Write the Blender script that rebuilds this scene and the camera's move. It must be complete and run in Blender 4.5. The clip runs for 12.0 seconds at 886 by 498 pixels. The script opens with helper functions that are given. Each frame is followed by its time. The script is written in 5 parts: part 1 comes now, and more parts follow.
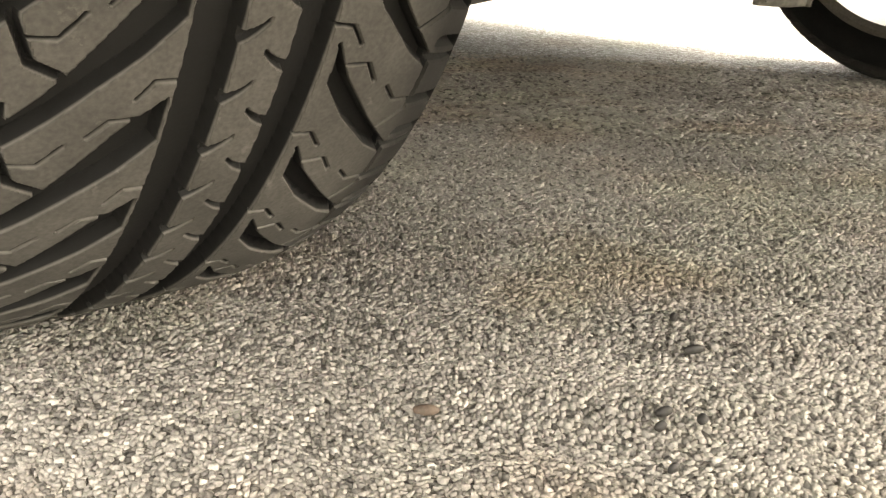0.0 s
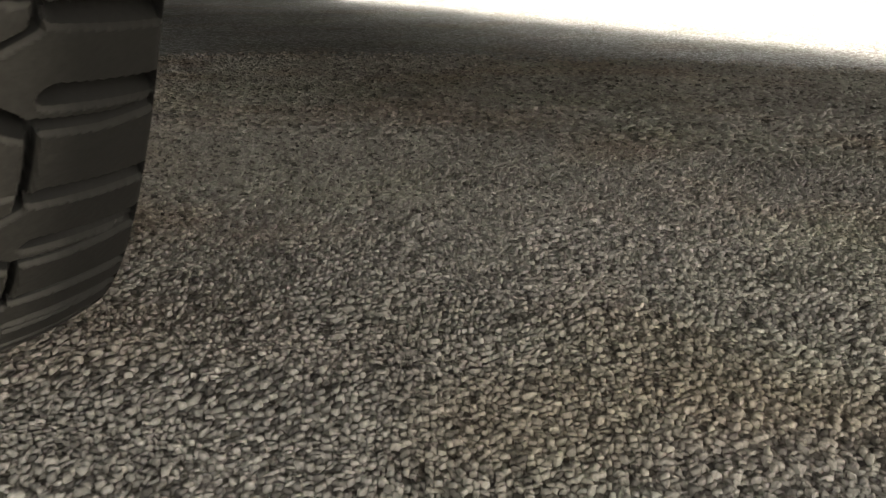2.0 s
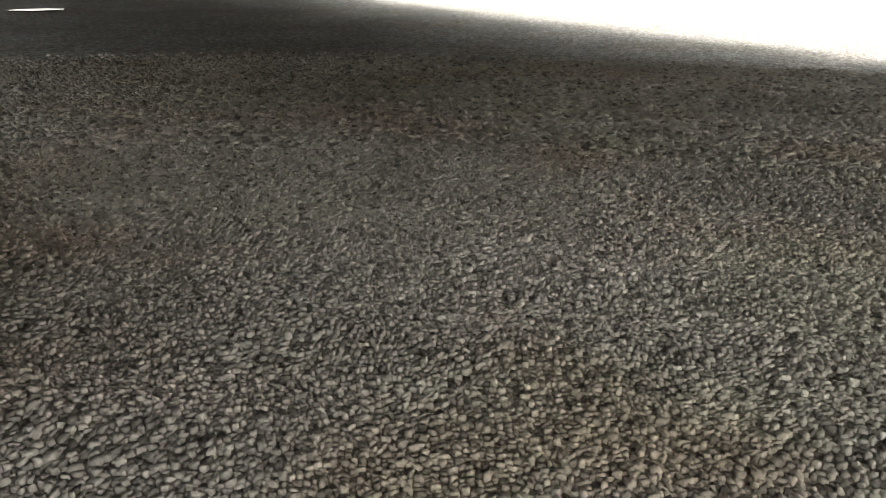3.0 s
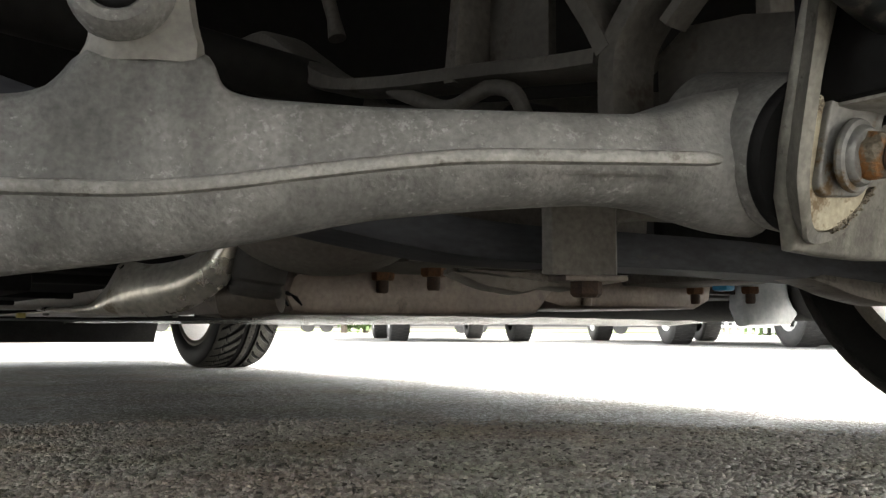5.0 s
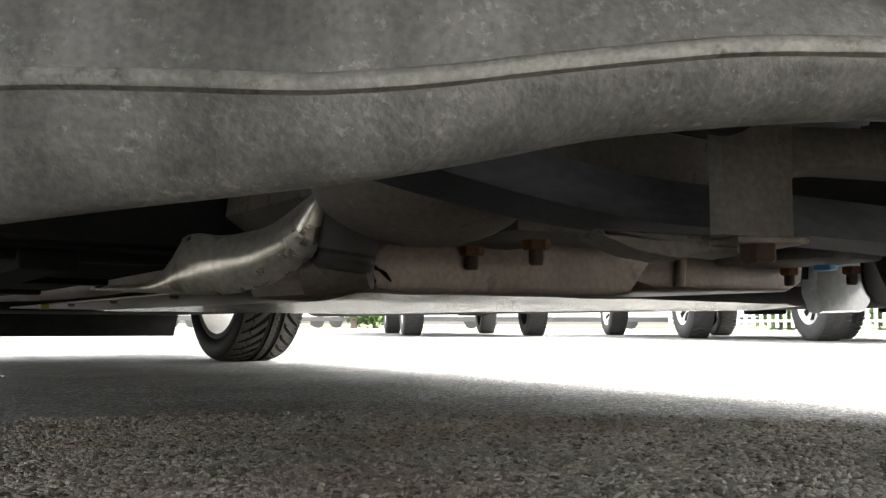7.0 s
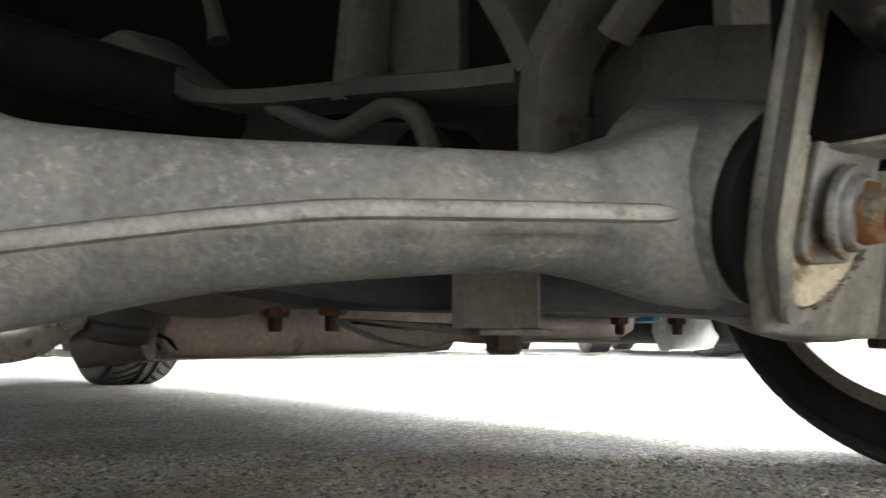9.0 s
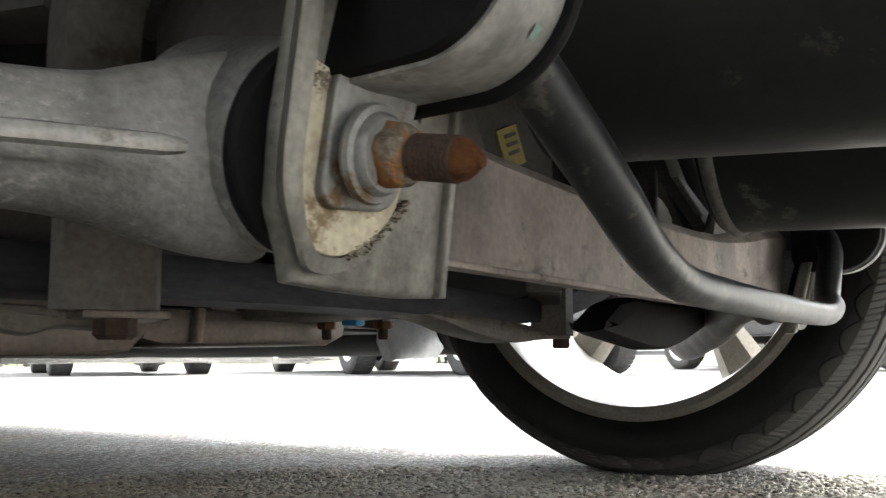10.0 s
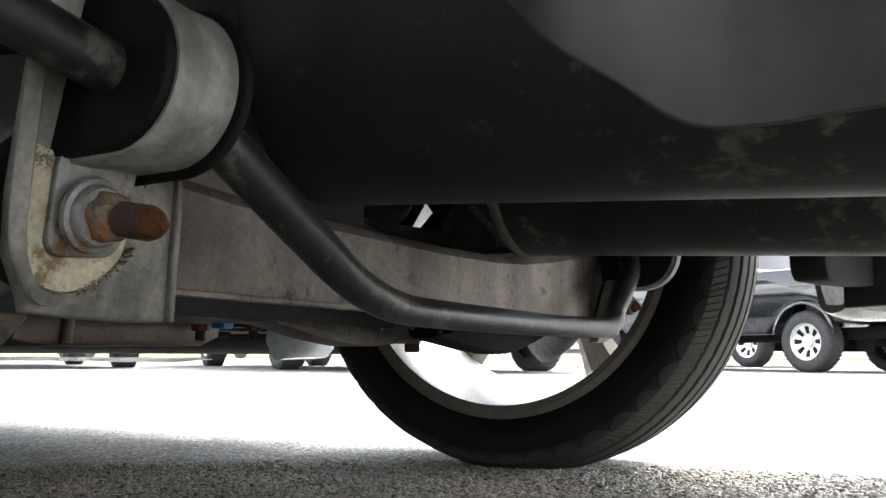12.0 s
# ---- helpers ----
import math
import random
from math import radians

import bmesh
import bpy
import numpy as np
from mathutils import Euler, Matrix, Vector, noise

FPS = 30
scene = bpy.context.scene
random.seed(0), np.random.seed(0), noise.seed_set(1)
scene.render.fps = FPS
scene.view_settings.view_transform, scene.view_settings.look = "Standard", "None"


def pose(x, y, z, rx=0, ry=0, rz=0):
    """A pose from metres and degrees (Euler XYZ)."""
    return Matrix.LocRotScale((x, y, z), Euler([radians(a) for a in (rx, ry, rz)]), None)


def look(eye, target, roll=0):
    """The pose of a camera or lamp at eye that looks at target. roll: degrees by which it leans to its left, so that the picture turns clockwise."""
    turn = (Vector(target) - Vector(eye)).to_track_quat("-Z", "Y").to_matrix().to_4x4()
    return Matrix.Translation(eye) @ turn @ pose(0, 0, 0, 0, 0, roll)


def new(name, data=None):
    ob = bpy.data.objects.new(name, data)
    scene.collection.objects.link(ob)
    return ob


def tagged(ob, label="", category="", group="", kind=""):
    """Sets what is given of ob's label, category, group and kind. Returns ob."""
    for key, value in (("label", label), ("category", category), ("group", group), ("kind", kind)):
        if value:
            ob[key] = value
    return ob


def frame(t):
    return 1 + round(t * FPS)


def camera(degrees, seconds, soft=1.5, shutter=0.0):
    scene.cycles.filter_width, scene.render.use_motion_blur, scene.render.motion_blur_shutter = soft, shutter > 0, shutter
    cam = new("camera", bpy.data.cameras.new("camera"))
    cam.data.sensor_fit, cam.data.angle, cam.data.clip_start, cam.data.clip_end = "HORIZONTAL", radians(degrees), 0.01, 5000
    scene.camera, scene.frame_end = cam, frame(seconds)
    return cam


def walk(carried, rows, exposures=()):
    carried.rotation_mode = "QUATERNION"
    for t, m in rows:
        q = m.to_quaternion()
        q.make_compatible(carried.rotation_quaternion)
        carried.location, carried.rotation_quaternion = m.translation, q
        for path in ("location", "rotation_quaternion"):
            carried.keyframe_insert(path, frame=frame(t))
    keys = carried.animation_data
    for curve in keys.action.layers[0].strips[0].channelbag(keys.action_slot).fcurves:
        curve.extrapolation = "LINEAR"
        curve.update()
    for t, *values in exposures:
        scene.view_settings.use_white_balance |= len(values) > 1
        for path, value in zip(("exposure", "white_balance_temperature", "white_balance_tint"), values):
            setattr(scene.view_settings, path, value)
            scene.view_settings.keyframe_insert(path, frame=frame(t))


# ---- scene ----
cam = camera(54.1, 12.0, soft=1.3, shutter=0.2)
PATH = [
    (0, (-0.008, -0.034, 0.212), (1.21, 1.401, -0.464), 1.6),
    (0.5, (0.015, -0.022, 0.191), (1.08, 1.533, -0.477), 0.9),
    (1, (0.048, 0.019, 0.149), (1.043, 1.625, -0.506), 0.8),
    (1.5, (0.142, 0.052, 0.137), (1.13, 1.67, -0.499), 0.8),
    (2, (0.211, 0.105, 0.152), (1.195, 1.726, -0.484), 0.7),
    (2.5, (0.243, 0.118, 0.15), (1.208, 1.745, -0.499), 0.4),
    (3, (0.255, 0.108, 0.161), (1.261, 1.71, -0.489), 0.8),
    (3.3, (0.253, 0.113, 0.16), (1.351, 1.712, -0.327), 1.3),
    (3.5, (0.258, 0.119, 0.157), (1.367, 1.744, -0.2), 0.8),
    (3.7, (0.26, 0.123, 0.155), (1.384, 1.762, -0.063), 0.6),
    (5.5, (0.3084, 0.1675, 0.1353), (1.4783, 1.7774, 0.3347), 0.31),
    (6, (0.3049, 0.2115, 0.1304), (1.4704, 1.8268, 0.3106), 0.13),
    (6.5, (0.2925, 0.2417, 0.1287), (1.4510, 1.8624, 0.3052), 0.15),
    (6.7, (0.2895, 0.2447, 0.1257), (1.4460, 1.8674, 0.3032), 0.15),
    (8.5, (0.3185, 0.2229, 0.1791), (1.4628, 1.8556, 0.3373), 0.43),
    (9, (0.3580, 0.1970, 0.1694), (1.6661, 1.6961, 0.3728), 0.25),
    (9.5, (0.3917, 0.1777, 0.1565), (1.9075, 1.4616, 0.3883), -0.54),
    (10, (0.4240, 0.1644, 0.1509), (2.0732, 1.2669, 0.4056), -0.41),
    (10.5, (0.4479, 0.1495, 0.1494), (2.1633, 1.1451, 0.4068), -0.17),
    (11, (0.4612, 0.1295, 0.1462), (2.1982, 1.0846, 0.4120), 0.07),
    (11.5, (0.4604, 0.1297, 0.1518), (2.1922, 1.0936, 0.4190), 0.04),
    (12, (0.4028, 0.0530, 0.1571), (2.1268, 1.0368, 0.4026), 0.23),
]
EXPOSURES = [(0, 3.75, 8400, 10), (0.5, 3.28, 8350, 10), (1.0, 2.9, 8200, 9), (1.5, 2.6, 8000, 9), (2.0, 2.8, 7800, 9), (2.5, 2.95, 7700, 9), (3.0, 2.85, 7500, 9), (3.4, 2.72, 7400, 9), (3.7, 2.9, 7200, 9), (5.5, 3.55, 7050, 9), (6.0, 3.58, 7000, 9), (6.5, 3.3, 6950, 9), (8.5, 3.58, 6950, 9), (9.0, 3.79, 6950, 9), (9.5, 3.84, 6800, 9), (10.0, 3.52, 6750, 9), (10.5, 3.14, 6600, 9), (12, 3.03, 6450, 9)]
walk(cam, [(t, look(eye, target, roll)) for t, eye, target, roll in PATH], EXPOSURES)

# ---- light: an overcast sky with a broad, weak sun ----
SUN_EL, SUN_AZ = 55, 120
world = bpy.data.worlds.new("overcast_sky")
world.use_nodes = True
scene.world = world
wn, wl = world.node_tree.nodes, world.node_tree.links
sky = wn.new("ShaderNodeTexSky")
sky.sky_type, sky.sun_disc = "NISHITA", False
sky.sun_elevation, sky.sun_rotation = radians(SUN_EL), radians(SUN_AZ)
sky.air_density, sky.dust_density, sky.ozone_density = 1.0, 4.0, 1.0
grey = wn.new("ShaderNodeHueSaturation")
grey.inputs["Saturation"].default_value = 0.25
wl.new(sky.outputs[0], grey.inputs["Color"])
wl.new(grey.outputs[0], wn["Background"].inputs["Color"])
wn["Background"].inputs["Strength"].default_value = 0.15
sun_data = bpy.data.lights.new("sun", "SUN")
sun_data.energy, sun_data.angle, sun_data.color = 1.1, radians(40), (1.0, 0.99, 0.97)
sun = new("sun", sun_data)
sun.matrix_world = look((20 * math.sin(radians(SUN_AZ)), 20 * math.cos(radians(SUN_AZ)), 30), (0, 0, 0))

XM = 0.885          # the car's middle plane
REAR_Y, FRONT_Y = 0.555, 3.31
ARM_N = Vector((0.576, 0.818, 0))     # away from the rear edge of the left arm


# ---- materials ----
def surf(name, c1, c2, scale=40, rough=(0.5, 0.7), metal=0.0, bump=0.15, fine=300, spots=None, detail=6, stretch=(1, 1, 1), depth=0.002, coat=0.0, spec=0.5, cluster=0.0, streak=0.0, soft=(0.62, 1.12)):
    """Two colours mixed by coarse noise, a finer grain in colour and relief, and blotches (colour, scale, where they start)."""
    m = bpy.data.materials.new(name)
    m.use_nodes = True
    n, l = m.node_tree.nodes, m.node_tree.links
    bs = n["Principled BSDF"]
    co = n.new("ShaderNodeTexCoord")
    mp = n.new("ShaderNodeMapping")
    mp.inputs["Scale"].default_value = stretch
    l.new(co.outputs["Object"], mp.inputs["Vector"])
    a = n.new("ShaderNodeTexNoise")
    a.inputs["Scale"].default_value, a.inputs["Detail"].default_value, a.inputs["Roughness"].default_value = scale, detail, 0.65
    b = n.new("ShaderNodeTexNoise")
    b.inputs["Scale"].default_value, b.inputs["Detail"].default_value = fine, 3
    for t in (a, b):
        l.new(mp.outputs[0], t.inputs["Vector"])
    ramp = n.new("ShaderNodeValToRGB")
    ramp.color_ramp.elements[0].position, ramp.color_ramp.elements[1].position = 0.32, 0.68
    ramp.color_ramp.elements[0].color, ramp.color_ramp.elements[1].color = (*c1, 1), (*c2, 1)
    l.new(a.outputs["Fac"], ramp.inputs["Fac"])
    grain = n.new("ShaderNodeMixRGB")
    grain.blend_type, grain.inputs["Fac"].default_value = "OVERLAY", 0.45
    l.new(ramp.outputs[0], grain.inputs[1])
    l.new(b.outputs["Fac"], grain.inputs[2])
    colour = grain.outputs[0]
    if spots:
        c = n.new("ShaderNodeTexNoise")
        c.inputs["Scale"].default_value, c.inputs["Detail"].default_value, c.inputs["Roughness"].default_value = spots[1], 5, 0.7
        l.new(mp.outputs[0], c.inputs["Vector"])
        sr = n.new("ShaderNodeValToRGB")
        sr.color_ramp.elements[0].position, sr.color_ramp.elements[1].position = spots[2], spots[2] + 0.1
        where = c.outputs["Fac"]
        if cluster:
            d = n.new("ShaderNodeTexNoise")
            d.inputs["Scale"].default_value, d.inputs["Detail"].default_value = cluster, 3
            l.new(mp.outputs[0], d.inputs["Vector"])
            far = n.new("ShaderNodeMapRange")
            far.inputs["From Min"].default_value, far.inputs["From Max"].default_value = 0.35, 0.65
            far.inputs["To Min"].default_value, far.inputs["To Max"].default_value = -0.13, 0.06
            l.new(d.outputs["Fac"], far.inputs["Value"])
            both = n.new("ShaderNodeMath")
            l.new(where, both.inputs[0])
            l.new(far.outputs[0], both.inputs[1])
            where = both.outputs[0]
        l.new(where, sr.inputs["Fac"])
        mx = n.new("ShaderNodeMixRGB")
        mx.inputs[2].default_value = (*spots[0], 1)
        l.new(sr.outputs[0], mx.inputs["Fac"])
        l.new(colour, mx.inputs[1])
        colour = mx.outputs[0]
    if streak:
        run = n.new("ShaderNodeMapping")
        run.inputs["Scale"].default_value = (1, 1, 0.12)
        l.new(co.outputs["Object"], run.inputs["Vector"])
        d = n.new("ShaderNodeTexNoise")
        d.inputs["Scale"].default_value, d.inputs["Detail"].default_value = streak, 4
        l.new(run.outputs[0], d.inputs["Vector"])
        k = n.new("ShaderNodeMapRange")
        k.inputs["From Min"].default_value, k.inputs["From Max"].default_value = 0.36, 0.6
        k.inputs["To Min"].default_value, k.inputs["To Max"].default_value = soft
        l.new(d.outputs["Fac"], k.inputs["Value"])
        mx = n.new("ShaderNodeMixRGB")
        mx.blend_type, mx.inputs["Fac"].default_value = "MULTIPLY", 1.0
        l.new(colour, mx.inputs[1])
        l.new(k.outputs[0], mx.inputs[2])
        colour = mx.outputs[0]
    l.new(colour, bs.inputs["Base Color"])
    rr = n.new("ShaderNodeMapRange")
    rr.inputs["To Min"].default_value, rr.inputs["To Max"].default_value = rough
    l.new(a.outputs["Fac"], rr.inputs["Value"])
    l.new(rr.outputs[0], bs.inputs["Roughness"])
    bs.inputs["Metallic"].default_value = metal
    bs.inputs["Coat Weight"].default_value = coat
    bs.inputs["Specular IOR Level"].default_value = spec
    if bump:
        bp = n.new("ShaderNodeBump")
        bp.inputs["Strength"].default_value, bp.inputs["Distance"].default_value = bump, depth
        add = n.new("ShaderNodeMath")
        l.new(a.outputs["Fac"], add.inputs[0])
        l.new(b.outputs["Fac"], add.inputs[1])
        l.new(add.outputs[0], bp.inputs["Height"])
        l.new(bp.outputs[0], bs.inputs["Normal"])
    return m


def rusty(n, l, place, colour):
    """Broad, faint brown and greenish stains over a colour."""
    for scale, tint, offset in ((5.0, (1.0, 0.91, 0.84), 0.0), (4.0, (0.95, 0.98, 0.9), 7.3)):
        mp = n.new("ShaderNodeMapping")
        mp.inputs["Location"].default_value = (offset, offset, 0)
        l.new(place, mp.inputs["Vector"])
        no = n.new("ShaderNodeTexNoise")
        no.inputs["Scale"].default_value, no.inputs["Detail"].default_value = scale, 5
        l.new(mp.outputs[0], no.inputs["Vector"])
        mr = n.new("ShaderNodeMapRange")
        mr.inputs["From Min"].default_value, mr.inputs["From Max"].default_value = 0.5, 0.66
        l.new(no.outputs["Fac"], mr.inputs["Value"])
        mx = n.new("ShaderNodeMixRGB")
        mx.blend_type = "MULTIPLY"
        mx.inputs[2].default_value = (*tint, 1)
        l.new(mr.outputs[0], mx.inputs["Fac"])
        l.new(colour, mx.inputs[1])
        colour = mx.outputs[0]
    return colour


def asphalt_material(name, relief):
    """Worn asphalt: pale and dark stones a few millimetres wide in dark binder, with broad stains."""
    m = bpy.data.materials.new(name)
    m.use_nodes = True
    n, l = m.node_tree.nodes, m.node_tree.links
    bs = n["Principled BSDF"]
    co = n.new("ShaderNodeNewGeometry")
    vo = n.new("ShaderNodeTexVoronoi")
    vo.inputs["Scale"].default_value = 200
    ed = n.new("ShaderNodeTexVoronoi")
    ed.feature, ed.inputs["Scale"].default_value = "DISTANCE_TO_EDGE", 200
    wob = n.new("ShaderNodeTexNoise")
    wob.inputs["Scale"].default_value = 120
    warp = n.new("ShaderNodeMixRGB")
    warp.blend_type, warp.inputs["Fac"].default_value = "ADD", 0.006
    l.new(co.outputs["Position"], wob.inputs["Vector"])
    l.new(co.outputs["Position"], warp.inputs[1])
    l.new(wob.outputs["Color"], warp.inputs[2])
    for t in (vo, ed):
        l.new(warp.outputs[0], t.inputs["Vector"])
    sep = n.new("ShaderNodeSeparateColor")
    l.new(vo.outputs["Color"], sep.inputs[0])
    ramp = n.new("ShaderNodeValToRGB")
    # stones paler and cooler than the near ones: daylight put into their colour
    ramp.color_ramp.elements[0].color, ramp.color_ramp.elements[1].color = (0.093, 0.095, 0.094, 1), (0.63, 0.662, 0.685, 1)
    e = ramp.color_ramp.elements.new(0.5)
    e.color = (0.325, 0.338, 0.34, 1)
    l.new(sep.outputs[0], ramp.inputs["Fac"])
    er = n.new("ShaderNodeValToRGB")
    er.color_ramp.elements[0].position, er.color_ramp.elements[1].position = 0.03, 0.16
    l.new(ed.outputs["Distance"], er.inputs["Fac"])
    mx = n.new("ShaderNodeMixRGB")
    mx.inputs[1].default_value = (0.13, 0.118, 0.1, 1)
    # bare dark binder where the modelled stones lie on it
    off = n.new("ShaderNodeVectorMath")
    off.operation, off.inputs[1].default_value = "DISTANCE", (0.12, 0.02, 0)
    l.new(co.outputs["Position"], off.inputs[0])
    bare = n.new("ShaderNodeMapRange")
    bare.inputs["From Min"].default_value, bare.inputs["From Max"].default_value = 1.35, 1.6
    l.new(off.outputs["Value"], bare.inputs["Value"])
    lay = n.new("ShaderNodeMath")
    lay.operation = "MULTIPLY"
    l.new(bare.outputs[0], lay.inputs[0])
    l.new(er.outputs[0], lay.inputs[1])
    l.new(lay.outputs[0], mx.inputs["Fac"])
    l.new(ramp.outputs[0], mx.inputs[2])
    st = n.new("ShaderNodeTexNoise")
    st.inputs["Scale"].default_value, st.inputs["Detail"].default_value = 3.5, 6
    l.new(co.outputs["Position"], st.inputs["Vector"])
    sr = n.new("ShaderNodeMapRange")
    sr.inputs["From Min"].default_value, sr.inputs["From Max"].default_value = 0.3, 0.7
    sr.inputs["To Min"].default_value, sr.inputs["To Max"].default_value = 0.75, 1.15
    l.new(st.outputs["Fac"], sr.inputs["Value"])
    mul = n.new("ShaderNodeMixRGB")
    mul.blend_type, mul.inputs["Fac"].default_value = "MULTIPLY", 1.0
    l.new(mx.outputs[0], mul.inputs[1])
    l.new(sr.outputs[0], mul.inputs[2])
    l.new(rusty(n, l, co.outputs["Position"], mul.outputs[0]), bs.inputs["Base Color"])
    bs.inputs["Roughness"].default_value = 0.85
    bp = n.new("ShaderNodeBump")
    bp.inputs["Strength"].default_value, bp.inputs["Distance"].default_value = relief, 0.006
    l.new(er.outputs[0], bp.inputs["Height"])
    l.new(bp.outputs[0], bs.inputs["Normal"])
    return m


def stone_material():
    m = bpy.data.materials.new("aggregate")
    m.use_nodes = True
    n, l = m.node_tree.nodes, m.node_tree.links
    bs = n["Principled BSDF"]
    geo = n.new("ShaderNodeNewGeometry")
    ramp = n.new("ShaderNodeValToRGB")
    ramp.color_ramp.elements[0].color, ramp.color_ramp.elements[1].color = (0.075, 0.07, 0.062, 1), (0.47, 0.446, 0.4, 1)
    for p, c in ((0.2, (0.255, 0.24, 0.216)), (0.6, (0.33, 0.31, 0.279)), (0.9, (0.372, 0.351, 0.316))):
        e = ramp.color_ramp.elements.new(p)
        e.color = (*c, 1)
    l.new(geo.outputs["Random Per Island"], ramp.inputs["Fac"])
    no = n.new("ShaderNodeTexNoise")
    no.inputs["Scale"].default_value, no.inputs["Detail"].default_value = 700, 4
    l.new(geo.outputs["Position"], no.inputs["Vector"])
    st = n.new("ShaderNodeTexNoise")
    st.inputs["Scale"].default_value, st.inputs["Detail"].default_value = 3.5, 6
    l.new(geo.outputs["Position"], st.inputs["Vector"])
    sr = n.new("ShaderNodeMapRange")
    sr.inputs["From Min"].default_value, sr.inputs["From Max"].default_value = 0.3, 0.7
    sr.inputs["To Min"].default_value, sr.inputs["To Max"].default_value = 0.75, 1.15
    l.new(st.outputs["Fac"], sr.inputs["Value"])
    ov = n.new("ShaderNodeMixRGB")
    ov.blend_type, ov.inputs["Fac"].default_value = "OVERLAY", 0.55
    l.new(ramp.outputs[0], ov.inputs[1])
    l.new(no.outputs["Fac"], ov.inputs[2])
    mul = n.new("ShaderNodeMixRGB")
    mul.blend_type, mul.inputs["Fac"].default_value = "MULTIPLY", 1.0
    l.new(ov.outputs[0], mul.inputs[1])
    l.new(sr.outputs[0], mul.inputs[2])
    l.new(rusty(n, l, geo.outputs["Position"], mul.outputs[0]), bs.inputs["Base Color"])
    bs.inputs["Roughness"].default_value = 0.8
    gr = n.new("ShaderNodeTexNoise")
    gr.inputs["Scale"].default_value, gr.inputs["Detail"].default_value = 1100, 3
    l.new(geo.outputs["Position"], gr.inputs["Vector"])
    bp = n.new("ShaderNodeBump")
    bp.inputs["Strength"].default_value, bp.inputs["Distance"].default_value = 0.6, 0.0009
    l.new(gr.outputs["Fac"], bp.inputs["Height"])
    l.new(bp.outputs[0], bs.inputs["Normal"])
    return m


def plain(name, c, rough=0.5, metal=0.0, coat=0.0):
    m = bpy.data.materials.new(name)
    m.use_nodes = True
    bs = m.node_tree.nodes["Principled BSDF"]
    bs.inputs["Base Color"].default_value = (*c, 1)
    bs.inputs["Roughness"].default_value, bs.inputs["Metallic"].default_value = rough, metal
    bs.inputs["Coat Weight"].default_value = coat
    return m


ASPHALT = asphalt_material("asphalt", 0.9)
STONE = stone_material()

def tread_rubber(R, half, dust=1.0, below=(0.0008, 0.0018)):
    """Dusty worn rubber on the running face; the grooves' shade painted in as black below it, by the radius of the
    tyre.
    """
    m = surf("dusty_tread_shaded_grooves", (0.047 * dust, 0.0448 * dust, 0.0395 * dust), (0.077 * dust, 0.073 * dust, 0.065 * dust), 25, (0.7, 0.9), 0, 0.12, 500, spots=((0.12 * dust, 0.113 * dust, 0.1 * dust), 60, 0.62), depth=0.0008, spec=0.3)
    n, l = m.node_tree.nodes, m.node_tree.links
    bs = n["Principled BSDF"]
    co = n.new("ShaderNodeTexCoord")
    sp = n.new("ShaderNodeSeparateXYZ")
    l.new(co.outputs["Object"], sp.inputs[0])

    def op(kind, a, b=None):
        q = n.new("ShaderNodeMath")
        q.operation = kind
        for k, v in enumerate((a, b)):
            if isinstance(v, (int, float)):
                q.inputs[k].default_value = v
            elif v is not None:
                l.new(v, q.inputs[k])
        return q.outputs[0]

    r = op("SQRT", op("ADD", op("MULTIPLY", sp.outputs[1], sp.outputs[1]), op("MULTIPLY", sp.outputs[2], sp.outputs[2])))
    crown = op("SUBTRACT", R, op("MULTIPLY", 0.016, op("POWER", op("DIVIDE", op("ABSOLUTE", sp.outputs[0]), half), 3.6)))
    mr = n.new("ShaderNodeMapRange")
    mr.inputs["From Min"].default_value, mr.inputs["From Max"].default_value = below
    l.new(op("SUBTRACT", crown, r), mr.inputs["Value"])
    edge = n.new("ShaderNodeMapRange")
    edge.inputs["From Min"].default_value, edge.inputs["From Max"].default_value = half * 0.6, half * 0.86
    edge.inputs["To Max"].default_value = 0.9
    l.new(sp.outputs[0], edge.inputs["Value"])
    # pale dust worn along the upper edges of the blocks
    rim = n.new("ShaderNodeMapRange")
    rim.inputs["From Min"].default_value, rim.inputs["From Max"].default_value = 0.0001, 0.0006
    rim.inputs["To Max"].default_value = 0.28
    l.new(op("SUBTRACT", crown, r), rim.inputs["Value"])
    worn = n.new("ShaderNodeMixRGB")
    worn.inputs[2].default_value = (0.2 * dust, 0.19 * dust, 0.17 * dust, 1)
    l.new(rim.outputs[0], worn.inputs["Fac"])
    l.new(bs.inputs["Base Color"].links[0].from_socket, worn.inputs[1])
    # near black: shade put into the grooves, and a darker inboard shoulder
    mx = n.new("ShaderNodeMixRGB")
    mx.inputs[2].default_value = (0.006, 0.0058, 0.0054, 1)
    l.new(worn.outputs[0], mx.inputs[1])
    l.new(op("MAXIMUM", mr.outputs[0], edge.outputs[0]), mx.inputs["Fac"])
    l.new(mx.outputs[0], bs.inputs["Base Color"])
    return m


RUBBER_SIDE = surf("sidewall_rubber", (0.0035, 0.0035, 0.0035), (0.0085, 0.0083, 0.0078), 18, (0.45, 0.65), 0, 0.1, 300, depth=0.0008, spec=0.17)
BLACK_RUBBER = surf("bush_rubber", (0.0028, 0.0028, 0.003), (0.007, 0.007, 0.0073), 60, (0.55, 0.75), 0, 0.1, 400, spots=((0.022, 0.021, 0.02), 130, 0.69), depth=0.0006, spec=0.12)
